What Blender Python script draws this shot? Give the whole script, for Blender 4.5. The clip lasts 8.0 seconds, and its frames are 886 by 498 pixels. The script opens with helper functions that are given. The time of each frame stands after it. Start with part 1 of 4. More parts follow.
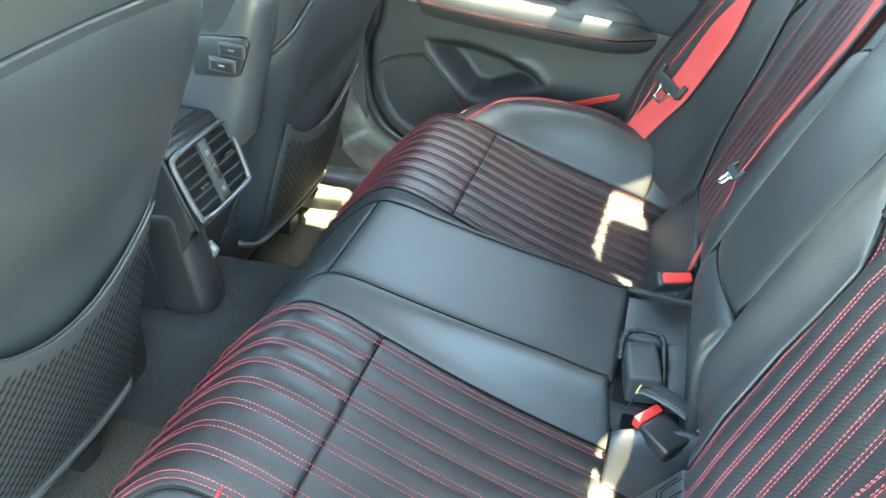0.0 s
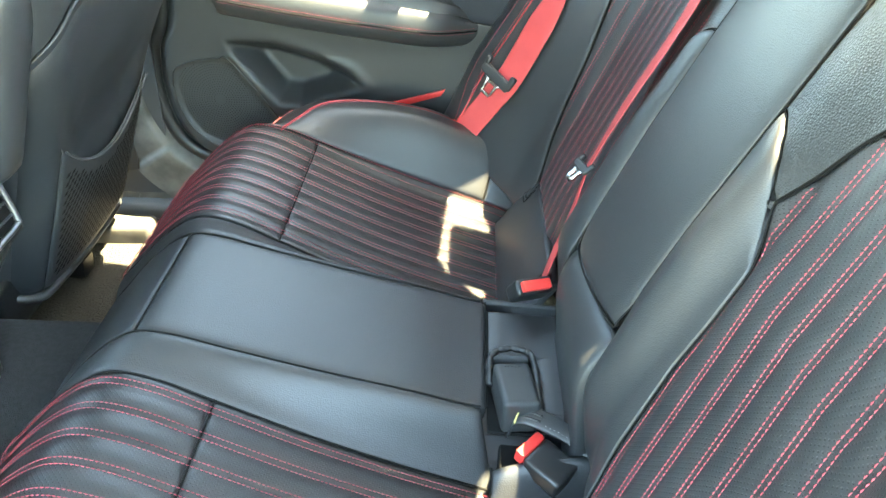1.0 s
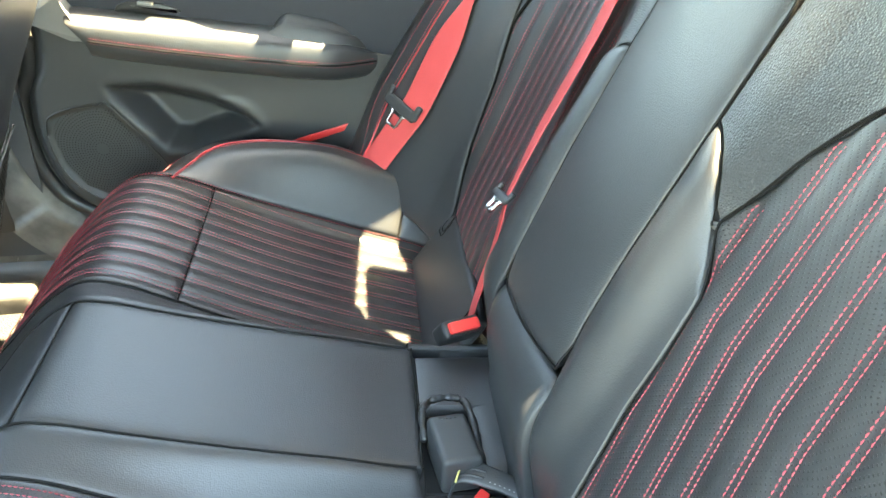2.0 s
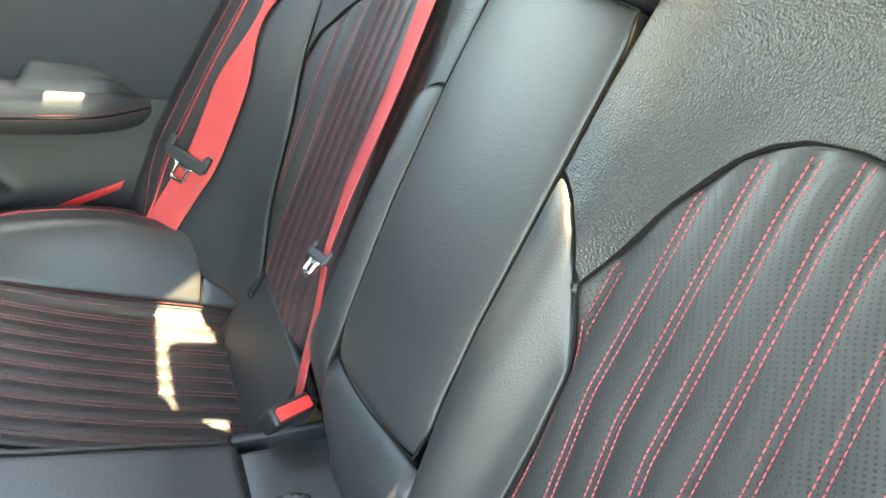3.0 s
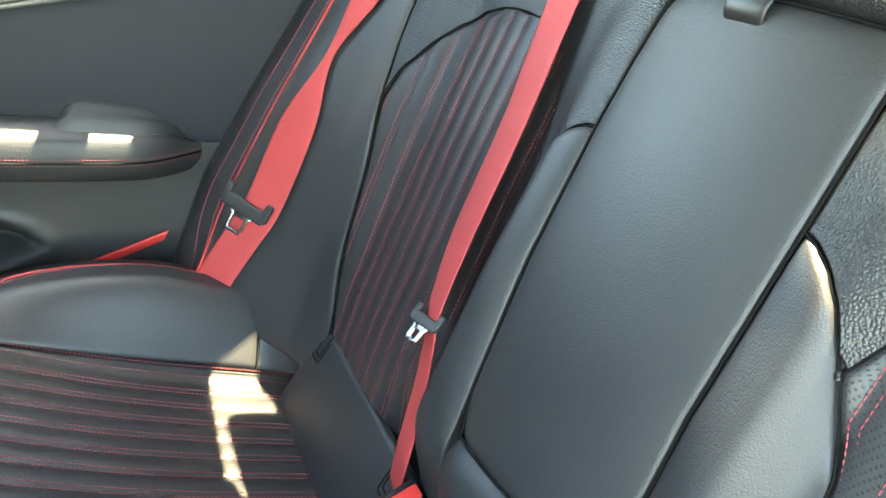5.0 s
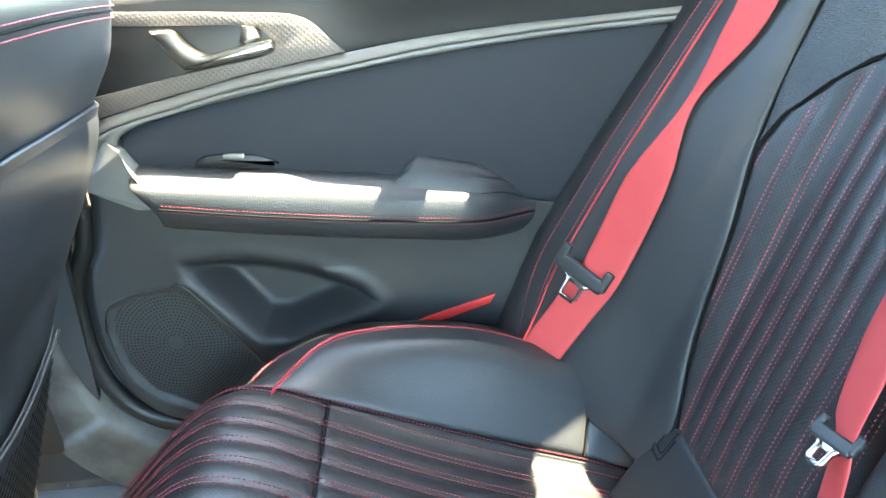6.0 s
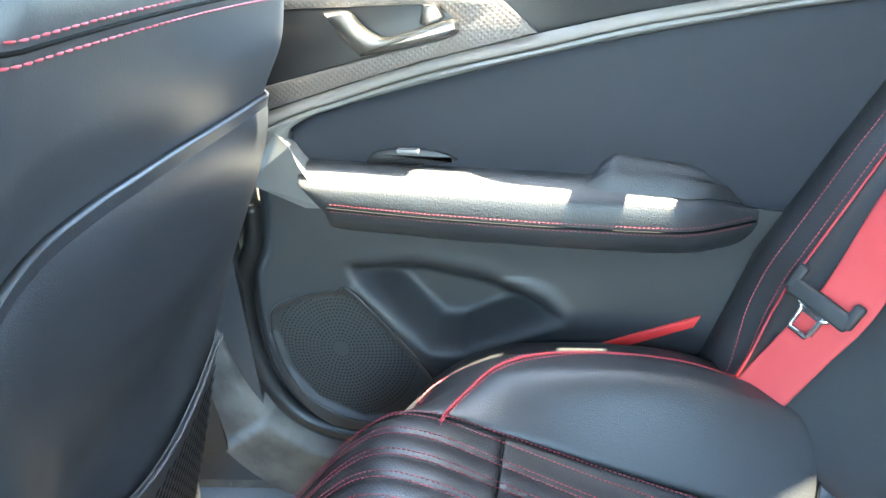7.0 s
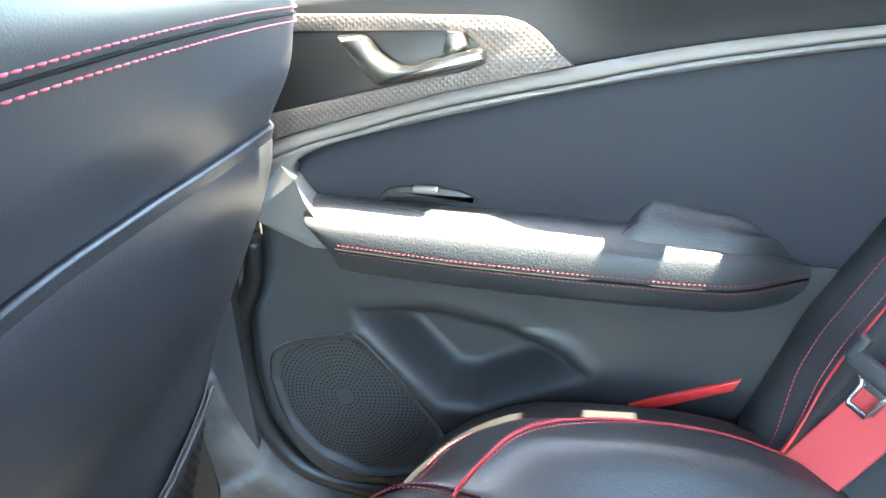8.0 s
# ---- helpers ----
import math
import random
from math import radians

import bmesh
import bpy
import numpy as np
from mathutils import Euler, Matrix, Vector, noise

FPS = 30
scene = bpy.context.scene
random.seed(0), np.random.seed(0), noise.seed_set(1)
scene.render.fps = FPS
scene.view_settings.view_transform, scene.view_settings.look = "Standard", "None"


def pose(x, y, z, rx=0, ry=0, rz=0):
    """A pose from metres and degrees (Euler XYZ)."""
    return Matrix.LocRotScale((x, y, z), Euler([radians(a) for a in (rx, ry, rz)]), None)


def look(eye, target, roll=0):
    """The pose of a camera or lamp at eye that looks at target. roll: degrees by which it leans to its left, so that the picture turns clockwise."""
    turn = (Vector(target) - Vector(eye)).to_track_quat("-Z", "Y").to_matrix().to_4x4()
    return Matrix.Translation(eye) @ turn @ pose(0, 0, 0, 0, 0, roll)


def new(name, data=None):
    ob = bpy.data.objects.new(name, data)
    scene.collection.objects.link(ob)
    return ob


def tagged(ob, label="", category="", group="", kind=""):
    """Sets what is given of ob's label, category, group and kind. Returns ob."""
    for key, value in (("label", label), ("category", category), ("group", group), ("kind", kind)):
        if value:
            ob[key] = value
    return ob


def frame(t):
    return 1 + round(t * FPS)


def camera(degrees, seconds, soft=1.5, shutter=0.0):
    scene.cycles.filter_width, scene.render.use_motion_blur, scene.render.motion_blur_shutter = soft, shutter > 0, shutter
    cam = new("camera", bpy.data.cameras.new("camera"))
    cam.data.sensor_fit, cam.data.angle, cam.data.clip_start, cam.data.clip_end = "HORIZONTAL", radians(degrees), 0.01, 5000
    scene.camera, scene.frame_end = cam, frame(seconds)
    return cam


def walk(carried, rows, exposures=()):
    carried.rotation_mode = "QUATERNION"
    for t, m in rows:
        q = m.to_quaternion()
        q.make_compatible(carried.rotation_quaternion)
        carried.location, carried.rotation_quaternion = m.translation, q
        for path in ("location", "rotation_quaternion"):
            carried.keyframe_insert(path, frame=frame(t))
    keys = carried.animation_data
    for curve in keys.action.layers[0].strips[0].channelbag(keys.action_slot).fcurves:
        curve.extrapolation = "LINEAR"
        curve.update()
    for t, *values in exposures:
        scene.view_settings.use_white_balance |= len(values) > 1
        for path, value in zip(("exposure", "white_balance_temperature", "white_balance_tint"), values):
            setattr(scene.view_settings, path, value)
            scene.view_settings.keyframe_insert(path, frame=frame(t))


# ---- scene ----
cam = camera(59.9, 8.0)
PATH = [
    (0, (-0.017, 0.06, 0.934), (-0.526, 1.65, -0.167), -1.7),
    (0.5, (-0.049, 0.131, 0.91), (-0.362, 1.756, -0.214), -3.0),
    (1, (-0.065, 0.18, 0.888), (-0.121, 1.846, -0.219), 0.8),
    (1.2, (-0.062, 0.195, 0.883), (-0.092, 1.871, -0.208), 0.5),
    (2.5, (-0.077, 0.294, 0.854), (0.336, 1.968, -0.159), 1.1),
    (3, (-0.074, 0.354, 0.857), (0.604, 1.951, -0.137), 2.1),
    (3.5, (-0.079, 0.392, 0.857), (0.72, 1.951, -0.108), 3.3),
    (4, (-0.084, 0.422, 0.86), (0.736, 1.991, -0.069), 3.7),
    (4.2, (-0.089, 0.437, 0.855), (0.742, 2.004, -0.068), 3.8),
    (5.3, (-0.175, 0.522, 0.812), (0.414, 2.221, -0.062), -0.0),
    (5.5, (-0.177, 0.542, 0.806), (0.256, 2.305, -0.034), -2.2),
    (5.6, (-0.174, 0.556, 0.802), (0.162, 2.345, -0.027), -3.2),
    (6, (-0.191, 0.619, 0.786), (-0.157, 2.471, 0.031), -4.6),
    (6.5, (-0.206, 0.668, 0.773), (-0.481, 2.504, 0.031), -6.7),
    (7, (-0.224, 0.735, 0.768), (-0.607, 2.551, 0.022), -7.2),
    (7.5, (-0.236, 0.785, 0.773), (-0.642, 2.595, 0.026), -6.6),
    (8, (-0.246, 0.816, 0.778), (-0.65, 2.636, 0.053), -5.6),
]
walk(cam, [(t, look(eye, target, roll)) for t, eye, target, roll in PATH], [(0, 5.60, 7950, -11), (1, 5.66, 8450, -8), (2.5, 5.57, 9300, -2), (3.5, 5.53, 9700, -1), (4, 5.22, 9600, 0), (5.5, 5.38, 7800, -4), (6.5, 5.61, 6550, -4), (8, 5.63, 6700, 1)])

import functools

# ---- light ----
SUN = Vector((0.48, 0.04, 1.0)).normalized()
world = bpy.data.worlds.new("sky")
scene.world = world
world.use_nodes = True
wn = world.node_tree
sky = wn.nodes.new("ShaderNodeTexSky")
sky.sky_type = "NISHITA"
sky.sun_disc = False
sky.sun_elevation = math.asin(SUN.z)
sky.sun_rotation = math.atan2(SUN.x, SUN.y)
wn.links.new(sky.outputs[0], wn.nodes["Background"].inputs[0])
wn.nodes["Background"].inputs[1].default_value = 0.15
sun = new("sun", bpy.data.lights.new("sun", "SUN"))
sun.data.energy, sun.data.angle, sun.data.color = 3.2, radians(0.55), (1.0, 0.87, 0.70)
sun.matrix_world = look(SUN * 10, (0, 0, 0))


# ---- materials ----
def material(name, color, rough=0.5, metal=0.0):
    m = bpy.data.materials.new(name)
    m.use_nodes = True
    b = m.node_tree.nodes["Principled BSDF"]
    b.inputs["Base Color"].default_value = (*color, 1)
    b.inputs["Roughness"].default_value = rough
    b.inputs["Metallic"].default_value = metal
    return m, m.node_tree.nodes, m.node_tree.links, b


def textured(name, dark, light, rough=0.5, metal=0.0, grain=900, bump=0.15, patch=9.0, spread=0.12, cell=False, dist=0.0004, specular=0.5):
    """Base colour between dark and light by a broad noise, with fine relief; grain and patch in repeats a metre."""
    m, n, l, b = material(name, dark, rough, metal)
    b.inputs["Specular IOR Level"].default_value = specular
    co = n.new("ShaderNodeTexCoord")
    big = n.new("ShaderNodeTexNoise")
    big.inputs["Scale"].default_value = patch
    big.inputs["Detail"].default_value = 5
    l.new(co.outputs["Object"], big.inputs["Vector"])
    ramp = n.new("ShaderNodeMapRange")
    ramp.inputs["From Min"].default_value, ramp.inputs["From Max"].default_value = 0.35, 0.65
    l.new(big.outputs["Fac"], ramp.inputs["Value"])
    mix = n.new("ShaderNodeMix")
    mix.data_type = "RGBA"
    mix.inputs["A"].default_value, mix.inputs["B"].default_value = (*dark, 1), (*light, 1)
    l.new(ramp.outputs[0], mix.inputs["Factor"])
    l.new(mix.outputs["Result"], b.inputs["Base Color"])
    r = n.new("ShaderNodeMapRange")
    r.inputs["To Min"].default_value, r.inputs["To Max"].default_value = rough - spread / 2, rough + spread / 2
    l.new(big.outputs["Fac"], r.inputs["Value"])
    l.new(r.outputs[0], b.inputs["Roughness"])
    if cell:
        fine = n.new("ShaderNodeTexVoronoi")
        fine.feature = "SMOOTH_F1"
        fine.inputs["Smoothness"].default_value = 0.12
        fine.inputs["Randomness"].default_value = 0.75
        out = fine.outputs["Distance"]
    else:
        fine = n.new("ShaderNodeTexNoise")
        fine.inputs["Detail"].default_value = 3
        out = fine.outputs["Fac"]
    fine.inputs["Scale"].default_value = grain
    l.new(co.outputs["Object"], fine.inputs["Vector"])
    bp = n.new("ShaderNodeBump")
    bp.invert = cell
    bp.inputs["Strength"].default_value, bp.inputs["Distance"].default_value = bump, dist
    l.new(out, bp.inputs["Height"])
    l.new(bp.outputs[0], b.inputs["Normal"])
    return m


def perforated(name, dark, light, rough, pitch=0.0037):
    """Leather with rows of small punched holes, laid out in metres on the UV map."""
    m = textured(name, dark, light, rough, grain=520, bump=0.12, cell=True)
    n, l = m.node_tree.nodes, m.node_tree.links
    b = n["Principled BSDF"]
    uv = n.new("ShaderNodeUVMap")
    uv.uv_map = "metres"
    mp = n.new("ShaderNodeMapping")
    mp.inputs["Rotation"].default_value = (0, 0, radians(45))
    mp.inputs["Scale"].default_value = (1 / pitch, 1 / pitch, 1)
    l.new(uv.outputs[0], mp.inputs["Vector"])
    v = n.new("ShaderNodeTexVoronoi")
    v.voronoi_dimensions = "2D"
    v.inputs["Scale"].default_value, v.inputs["Randomness"].default_value = 1.0, 0.0
    l.new(mp.outputs[0], v.inputs["Vector"])
    hole = n.new("ShaderNodeMapRange")
    hole.inputs["From Min"].default_value, hole.inputs["From Max"].default_value = 0.15, 0.23
    l.new(v.outputs["Distance"], hole.inputs["Value"])
    old = b.inputs["Base Color"].links[0].from_socket
    mix = n.new("ShaderNodeMix")
    mix.data_type = "RGBA"
    mix.inputs["A"].default_value = (0.004, 0.004, 0.004, 1)
    l.new(hole.outputs[0], mix.inputs["Factor"])
    l.new(old, mix.inputs["B"])
    l.new(mix.outputs["Result"], b.inputs["Base Color"])
    bp = n.new("ShaderNodeBump")
    bp.inputs["Strength"].default_value, bp.inputs["Distance"].default_value = 0.6, 0.0006
    l.new(hole.outputs[0], bp.inputs["Height"])
    l.new(b.inputs["Normal"].links[0].from_socket, bp.inputs["Normal"])
    l.new(bp.outputs[0], b.inputs["Normal"])
    return m


LEATHER = textured("black_leather", (0.0145, 0.0155, 0.017), (0.0195, 0.0205, 0.022), 0.40, grain=520, bump=1.0, cell=True, dist=0.0006, specular=0.55)
LEATHER_GREY = textured("charcoal_leather", (0.031, 0.034, 0.038), (0.038, 0.041, 0.045), 0.43, grain=700, bump=0.3, cell=True, dist=0.0002, specular=0.6)
LEATHER_SMOOTH = textured("smooth_black_leather", (0.0165, 0.0175, 0.0195), (0.0215, 0.0225, 0.0245), 0.48, grain=620, bump=0.6, cell=True, dist=0.0003, specular=0.56)
LEATHER_REST = textured("armrest_leather", (0.018, 0.0195, 0.0215), (0.024, 0.0255, 0.0275), 0.46, grain=620, bump=0.7, cell=True, dist=0.0004, specular=0.6)
PERFORATED = perforated("perforated_leather", (0.017, 0.0175, 0.019), (0.023, 0.0235, 0.025), 0.44)
PLASTIC = textured("soft_dark_plastic", (0.018, 0.019, 0.0205), (0.023, 0.024, 0.0255), 0.52, grain=1100, bump=0.3)
PLASTIC_HARD = textured("hard_grained_plastic", (0.035, 0.036, 0.038), (0.046, 0.047, 0.048), 0.5, grain=900, bump=0.4)
DOOR_SOFT = textured("soft_door_cover", (0.015, 0.018, 0.026), (0.019, 0.022, 0.030), 0.66, grain=700, bump=0.15, cell=True, specular=0.35)
SHELL = textured("dark_shell_plastic", (0.022, 0.0245, 0.028), (0.028, 0.0305, 0.034), 0.44, grain=900, bump=0.4, cell=True)
TRIM_GREY = textured("scuffed_grey_plastic", (0.052, 0.048, 0.042), (0.125, 0.117, 0.102), 0.6, grain=600, bump=0.3, patch=20)
SATIN_DARK = textured("dark_satin_metal", (0.085, 0.088, 0.092), (0.105, 0.108, 0.112), 0.38, 0.4, grain=1200, bump=0.08)
PLASTIC_BLACK = textured("black_plastic", (0.010, 0.010, 0.011), (0.015, 0.015, 0.016), 0.42, grain=1200, bump=0.15)
STITCH = textured("red_thread", (0.28, 0.032, 0.048), (0.38, 0.055, 0.072), 0.6, grain=2500, bump=0.3)
# For seams, and as painted darkness where gaps and vents lie in deep shade.
SEAM_SHADE = textured("seam_and_shade_black", (0.006, 0.006, 0.006), (0.010, 0.010, 0.010), 0.9, grain=1500, bump=0.2, specular=0.1)
BELT = textured("red_webbing", (0.41, 0.040, 0.043), (0.48, 0.055, 0.056), 0.65, grain=1500, bump=0.3)
PIPING = textured("dark_red_piping", (0.27, 0.018, 0.026), (0.34, 0.026, 0.034), 0.5, grain=1500, bump=0.2)
YELLOW = textured("pale_yellow_thread", (0.40, 0.34, 0.10), (0.48, 0.41, 0.14), 0.7, grain=2000, bump=0.2)
RED = textured("red_plastic", (0.60, 0.03, 0.03), (0.66, 0.045, 0.04), 0.38, grain=900, bump=0.1)
CHROME = textured("satin_handle_chrome", (0.34, 0.325, 0.30), (0.40, 0.385, 0.36), 0.26, 1.0, grain=1500, bump=0.04)
STEEL = textured("bright_steel", (0.46, 0.46, 0.46), (0.52, 0.52, 0.52), 0.25, 1.0, grain=1500, bump=0.05)
SATIN = textured("satin_chrome", (0.19, 0.174, 0.158), (0.22, 0.203, 0.185), 0.6, 0.25, grain=1500, bump=0.08)
CARPET = textured("charcoal_carpet", (0.018, 0.019, 0.020), (0.026, 0.027, 0.028), 0.95, grain=520, bump=1.0, patch=150, dist=0.003, specular=0.1)
# Lighter copy of the carpet: sunlight by the sill is put into its colour.
CARPET_LIT = textured("sunlit_coarse_carpet", (0.040, 0.038, 0.034), (0.065, 0.061, 0.055), 0.95, grain=260, bump=1.0, patch=220, dist=0.005, specular=0.1)
LINING = textured("pale_headlining", (0.42, 0.41, 0.39), (0.48, 0.47, 0.45), 0.9, grain=600, bump=0.3)
PAINT = textured("body_paint", (0.30, 0.31, 0.33), (0.32, 0.33, 0.35), 0.3, grain=900, bump=0.02)
KNURL = textured("knurled_silver_trim", (0.15, 0.132, 0.122), (0.18, 0.16, 0.148), 0.50, 0.6, grain=1500, bump=0.05)
SILVER = textured("silver_grey_plastic", (0.17, 0.17, 0.165), (0.21, 0.21, 0.205), 0.45, 0.3, grain=900, bump=0.1)
NET = textured("grey_mesh_leather", (0.022, 0.024, 0.027), (0.030, 0.032, 0.035), 0.55, grain=1500, bump=0.2)
GROUND = textured("sunlit_pavement", (0.15, 0.14, 0.125), (0.22, 0.205, 0.185), 0.9, grain=160, bump=0.6, patch=2, dist=0.004)


def knurl():
    """Pyramid relief on the trim, 4.6 mm apart, turned by 45 degrees."""
    n, l = KNURL.node_tree.nodes, KNURL.node_tree.links
    co = n.new("ShaderNodeTexCoord")
    mp = n.new("ShaderNodeMapping")
    mp.inputs["Rotation"].default_value = (0, radians(45), 0)
    mp.inputs["Scale"].default_value = (215, 0.001, 215)
    l.new(co.outputs["Object"], mp.inputs["Vector"])
    v = n.new("ShaderNodeTexVoronoi")
    v.distance = "CHEBYCHEV"
    v.inputs["Scale"].default_value, v.inputs["Randomness"].default_value = 1.0, 0.0
    l.new(mp.outputs[0], v.inputs["Vector"])
    bp = n.new("ShaderNodeBump")
    bp.invert = True
    bp.inputs["Strength"].default_value, bp.inputs["Distance"].default_value = 0.45, 0.0022
    l.new(v.outputs["Distance"], bp.inputs["Height"])
    l.new(bp.outputs[0], n["Principled BSDF"].inputs["Normal"])


knurl()


def scuffs():
    """Pale streaked scratches on the grey trim."""
    n, l = TRIM_GREY.node_tree.nodes, TRIM_GREY.node_tree.links
    co = n.new("ShaderNodeTexCoord")
    mp = n.new("ShaderNodeMapping")
    mp.inputs["Rotation"].default_value = (0, radians(25), 0)
    mp.inputs["Scale"].default_value = (34, 34, 12)
    l.new(co.outputs["Object"], mp.inputs["Vector"])
    v = n.new("ShaderNodeTexNoise")
    v.inputs["Scale"].default_value, v.inputs["Detail"].default_value = 1.0, 9
    v.inputs["Roughness"].default_value = 0.72
    l.new(mp.outputs[0], v.inputs["Vector"])
    r = n.new("ShaderNodeMapRange")
    r.inputs["From Min"].default_value, r.inputs["From Max"].default_value = 0.63, 0.72
    l.new(v.outputs["Fac"], r.inputs["Value"])
    b = n["Principled BSDF"]
    mix = n.new("ShaderNodeMix")
    mix.data_type = "RGBA"
    mix.inputs["B"].default_value = (0.38, 0.37, 0.33, 1)
    l.new(b.inputs["Base Color"].links[0].from_socket, mix.inputs["A"])
    l.new(r.outputs[0], mix.inputs["Factor"])
    l.new(mix.outputs["Result"], b.inputs["Base Color"])


scuffs()


# ---- mesh helpers ----
def finish(name, verts, faces, mat, parent=None, label="", uvs=None, flat=False):
    me = bpy.data.meshes.new(name)
    me.from_pydata([tuple(map(float, v)) for v in verts], [], faces)
    if mat:
        me.materials.append(mat)
    if uvs is not None:
        layer = me.uv_layers.new(name="metres")
        at = np.zeros(len(me.loops), int)
        me.loops.foreach_get("vertex_index", at)
        layer.data.foreach_set("uv", np.asarray(uvs, float)[at].ravel())
    me.update()
    bm = bmesh.new()
    bm.from_mesh(me)
    bmesh.ops.recalc_face_normals(bm, faces=bm.faces)
    bm.to_mesh(me)
    bm.free()
    if not flat:
        me.polygons.foreach_set("use_smooth", [True] * len(me.polygons))
    ob = new(name, me)
    if parent:
        ob.parent = parent
    if label:
        tagged(ob, label)
    return ob


def part(name, bm, mat, parent=None, label="", smooth=True):
    me = bpy.data.meshes.new(name)
    bmesh.ops.recalc_face_normals(bm, faces=bm.faces)
    bm.to_mesh(me)
    bm.free()
    me.materials.append(mat)
    if smooth:
        me.polygons.foreach_set("use_smooth", [True] * len(me.polygons))
        me.set_sharp_from_angle(angle=radians(38))
    ob = new(name, me)
    if parent:
        ob.parent = parent
    if label:
        tagged(ob, label)
    return ob


def thing(name, label, category, at=(0, 0, 0), kind="", group=""):
    ob = new(name)
    ob.empty_display_size = 0.05
    return tagged(ob, label, category, group, kind)


def sstep(a, b, x):
    t = min(1.0, max(0.0, (x - a) / (b - a)))
    return t * t * (3 - 2 * t)


def spline(points, count):
    """count points along a Catmull-Rom curve through points."""
    p = np.asarray(points, float)
    p = np.vstack([2 * p[0] - p[1], p, 2 * p[-1] - p[-2]])
    out = []
    for s in np.linspace(0, len(p) - 3 - 1e-9, count):
        i = int(s)
        t = s - i
        a, b, c, d = p[i:i + 4]
        out.append(0.5 * (2 * b + (c - a) * t + (2 * a - 5 * b + 4 * c - d) * t * t + (3 * b - a - 3 * c + d) * t ** 3))
    return np.array(out)


def edged(n, inset=0.03):
    """n + 7 steps from 0 to 1, crowded at the two ends."""
    return np.concatenate([[0, inset * 0.12, inset * 0.35, inset * 0.65], np.linspace(inset, 1 - inset, n), [1 - inset * 0.65, 1 - inset * 0.35, 1 - inset * 0.12, 1]])


def pad(name, fn, nu, nv, mat, parent, label="", thick=0.03, sink=0.006, soft=0.005, edges="uUvV", inset=(0.03, 0.03), relief=None, seams="", welt=0.0012, back=None):
    """A closed cushion over the surface fn(u, v), u and v from 0 to 1, whose named edges (u=0: u, u=1: U, v=0: v, v=1: V) sink into their seams; back: the way its thickness goes, if not along the surface's own."""
    us, vs = edged(nu, inset[0]), edged(nv, inset[1])
    U, V = len(us), len(vs)
    P = np.array([[fn(u, v) for v in vs] for u in us], float)
    Nn = np.cross(np.gradient(P, axis=0), np.gradient(P, axis=1))
    Nn /= np.linalg.norm(Nn, axis=2, keepdims=True) + 1e-12
    su = np.concatenate([np.zeros((1, V)), np.cumsum(np.linalg.norm(np.diff(P, axis=0), axis=2), axis=0)])
    sv = np.concatenate([np.zeros((U, 1)), np.cumsum(np.linalg.norm(np.diff(P, axis=1), axis=2), axis=1)], axis=1)
    off = np.zeros((U, V))
    for key, gap in (("u", su), ("U", su[-1:] - su), ("v", sv), ("V", sv[:, -1:] - sv)):
        if key in edges:
            off -= sink * np.exp(-gap / soft)
    if relief is not None:
        off += np.array([[relief(P[i, j]) for j in range(V)] for i in range(U)])
    if Nn[U // 2, V // 2] @ np.array(OUT) < 0:
        Nn = -Nn
    top = P + Nn * off[..., None]
    for key, rim, rim_n in (("u", P[0], Nn[0]), ("U", P[-1], Nn[-1]), ("v", P[:, 0], Nn[:, 0]), ("V", P[:, -1], Nn[:, -1])):
        if key in seams:
            tube("seam", rim - rim_n * (welt + 0.0003), welt, SEAM_SHADE, parent, sides=6)
    low = P - (Nn if back is None else np.array(back)) * thick
    verts = np.concatenate([top.reshape(-1, 3), low.reshape(-1, 3)])
    k = U * V
    faces = []
    for i in range(U - 1):
        for j in range(V - 1):
            a = i * V + j
            faces.append((a, a + 1, a + V + 1, a + V))
            faces.append((k + a, k + a + V, k + a + V + 1, k + a + 1))
    rim = [(0, j) for j in range(V)] + [(i, V - 1) for i in range(1, U)] + [(U - 1, j) for j in range(V - 2, -1, -1)] + [(i, 0) for i in range(U - 2, 0, -1)]
    for a, b in zip(rim, rim[1:] + rim[:1]):
        a, b = a[0] * V + a[1], b[0] * V + b[1]
        faces.append((a, k + a, k + b, b))
    flat_uv = np.stack([sv, su], -1).reshape(-1, 2)
    return finish(name, verts, faces, mat, parent, label, np.concatenate([flat_uv, flat_uv]))


OUT = (-0.5, 0, 0.86)


def tube(name, points, radius, mat, parent=None, label="", sides=8, taper=None):
    p = np.asarray(points, float)
    t = np.gradient(p, axis=0)
    t /= np.linalg.norm(t, axis=1, keepdims=True) + 1e-12
    ref = np.array([0.13, 0.27, 0.95]) if abs(t[0] @ np.array([0.13, 0.27, 0.95])) < 0.9 else np.array([1.0, 0, 0])
    verts, faces = [], []
    for i in range(len(p)):
        a = np.cross(t[i], ref)
        a /= np.linalg.norm(a)
        b = np.cross(a, t[i])
        r = radius * (taper(i / (len(p) - 1)) if taper else 1)
        for k in range(sides):
            w = 2 * math.pi * k / sides
            verts.append(p[i] + r * (math.cos(w) * a + math.sin(w) * b))
    for i in range(len(p) - 1):
        for k in range(sides):
            faces.append((i * sides + k, i * sides + (k + 1) % sides, (i + 1) * sides + (k + 1) % sides, (i + 1) * sides + k))
    faces.append(tuple(range(sides)))
    faces.append(tuple((len(p) - 1) * sides + k for k in range(sides)))
    return finish(name, verts, faces, mat, parent, label)


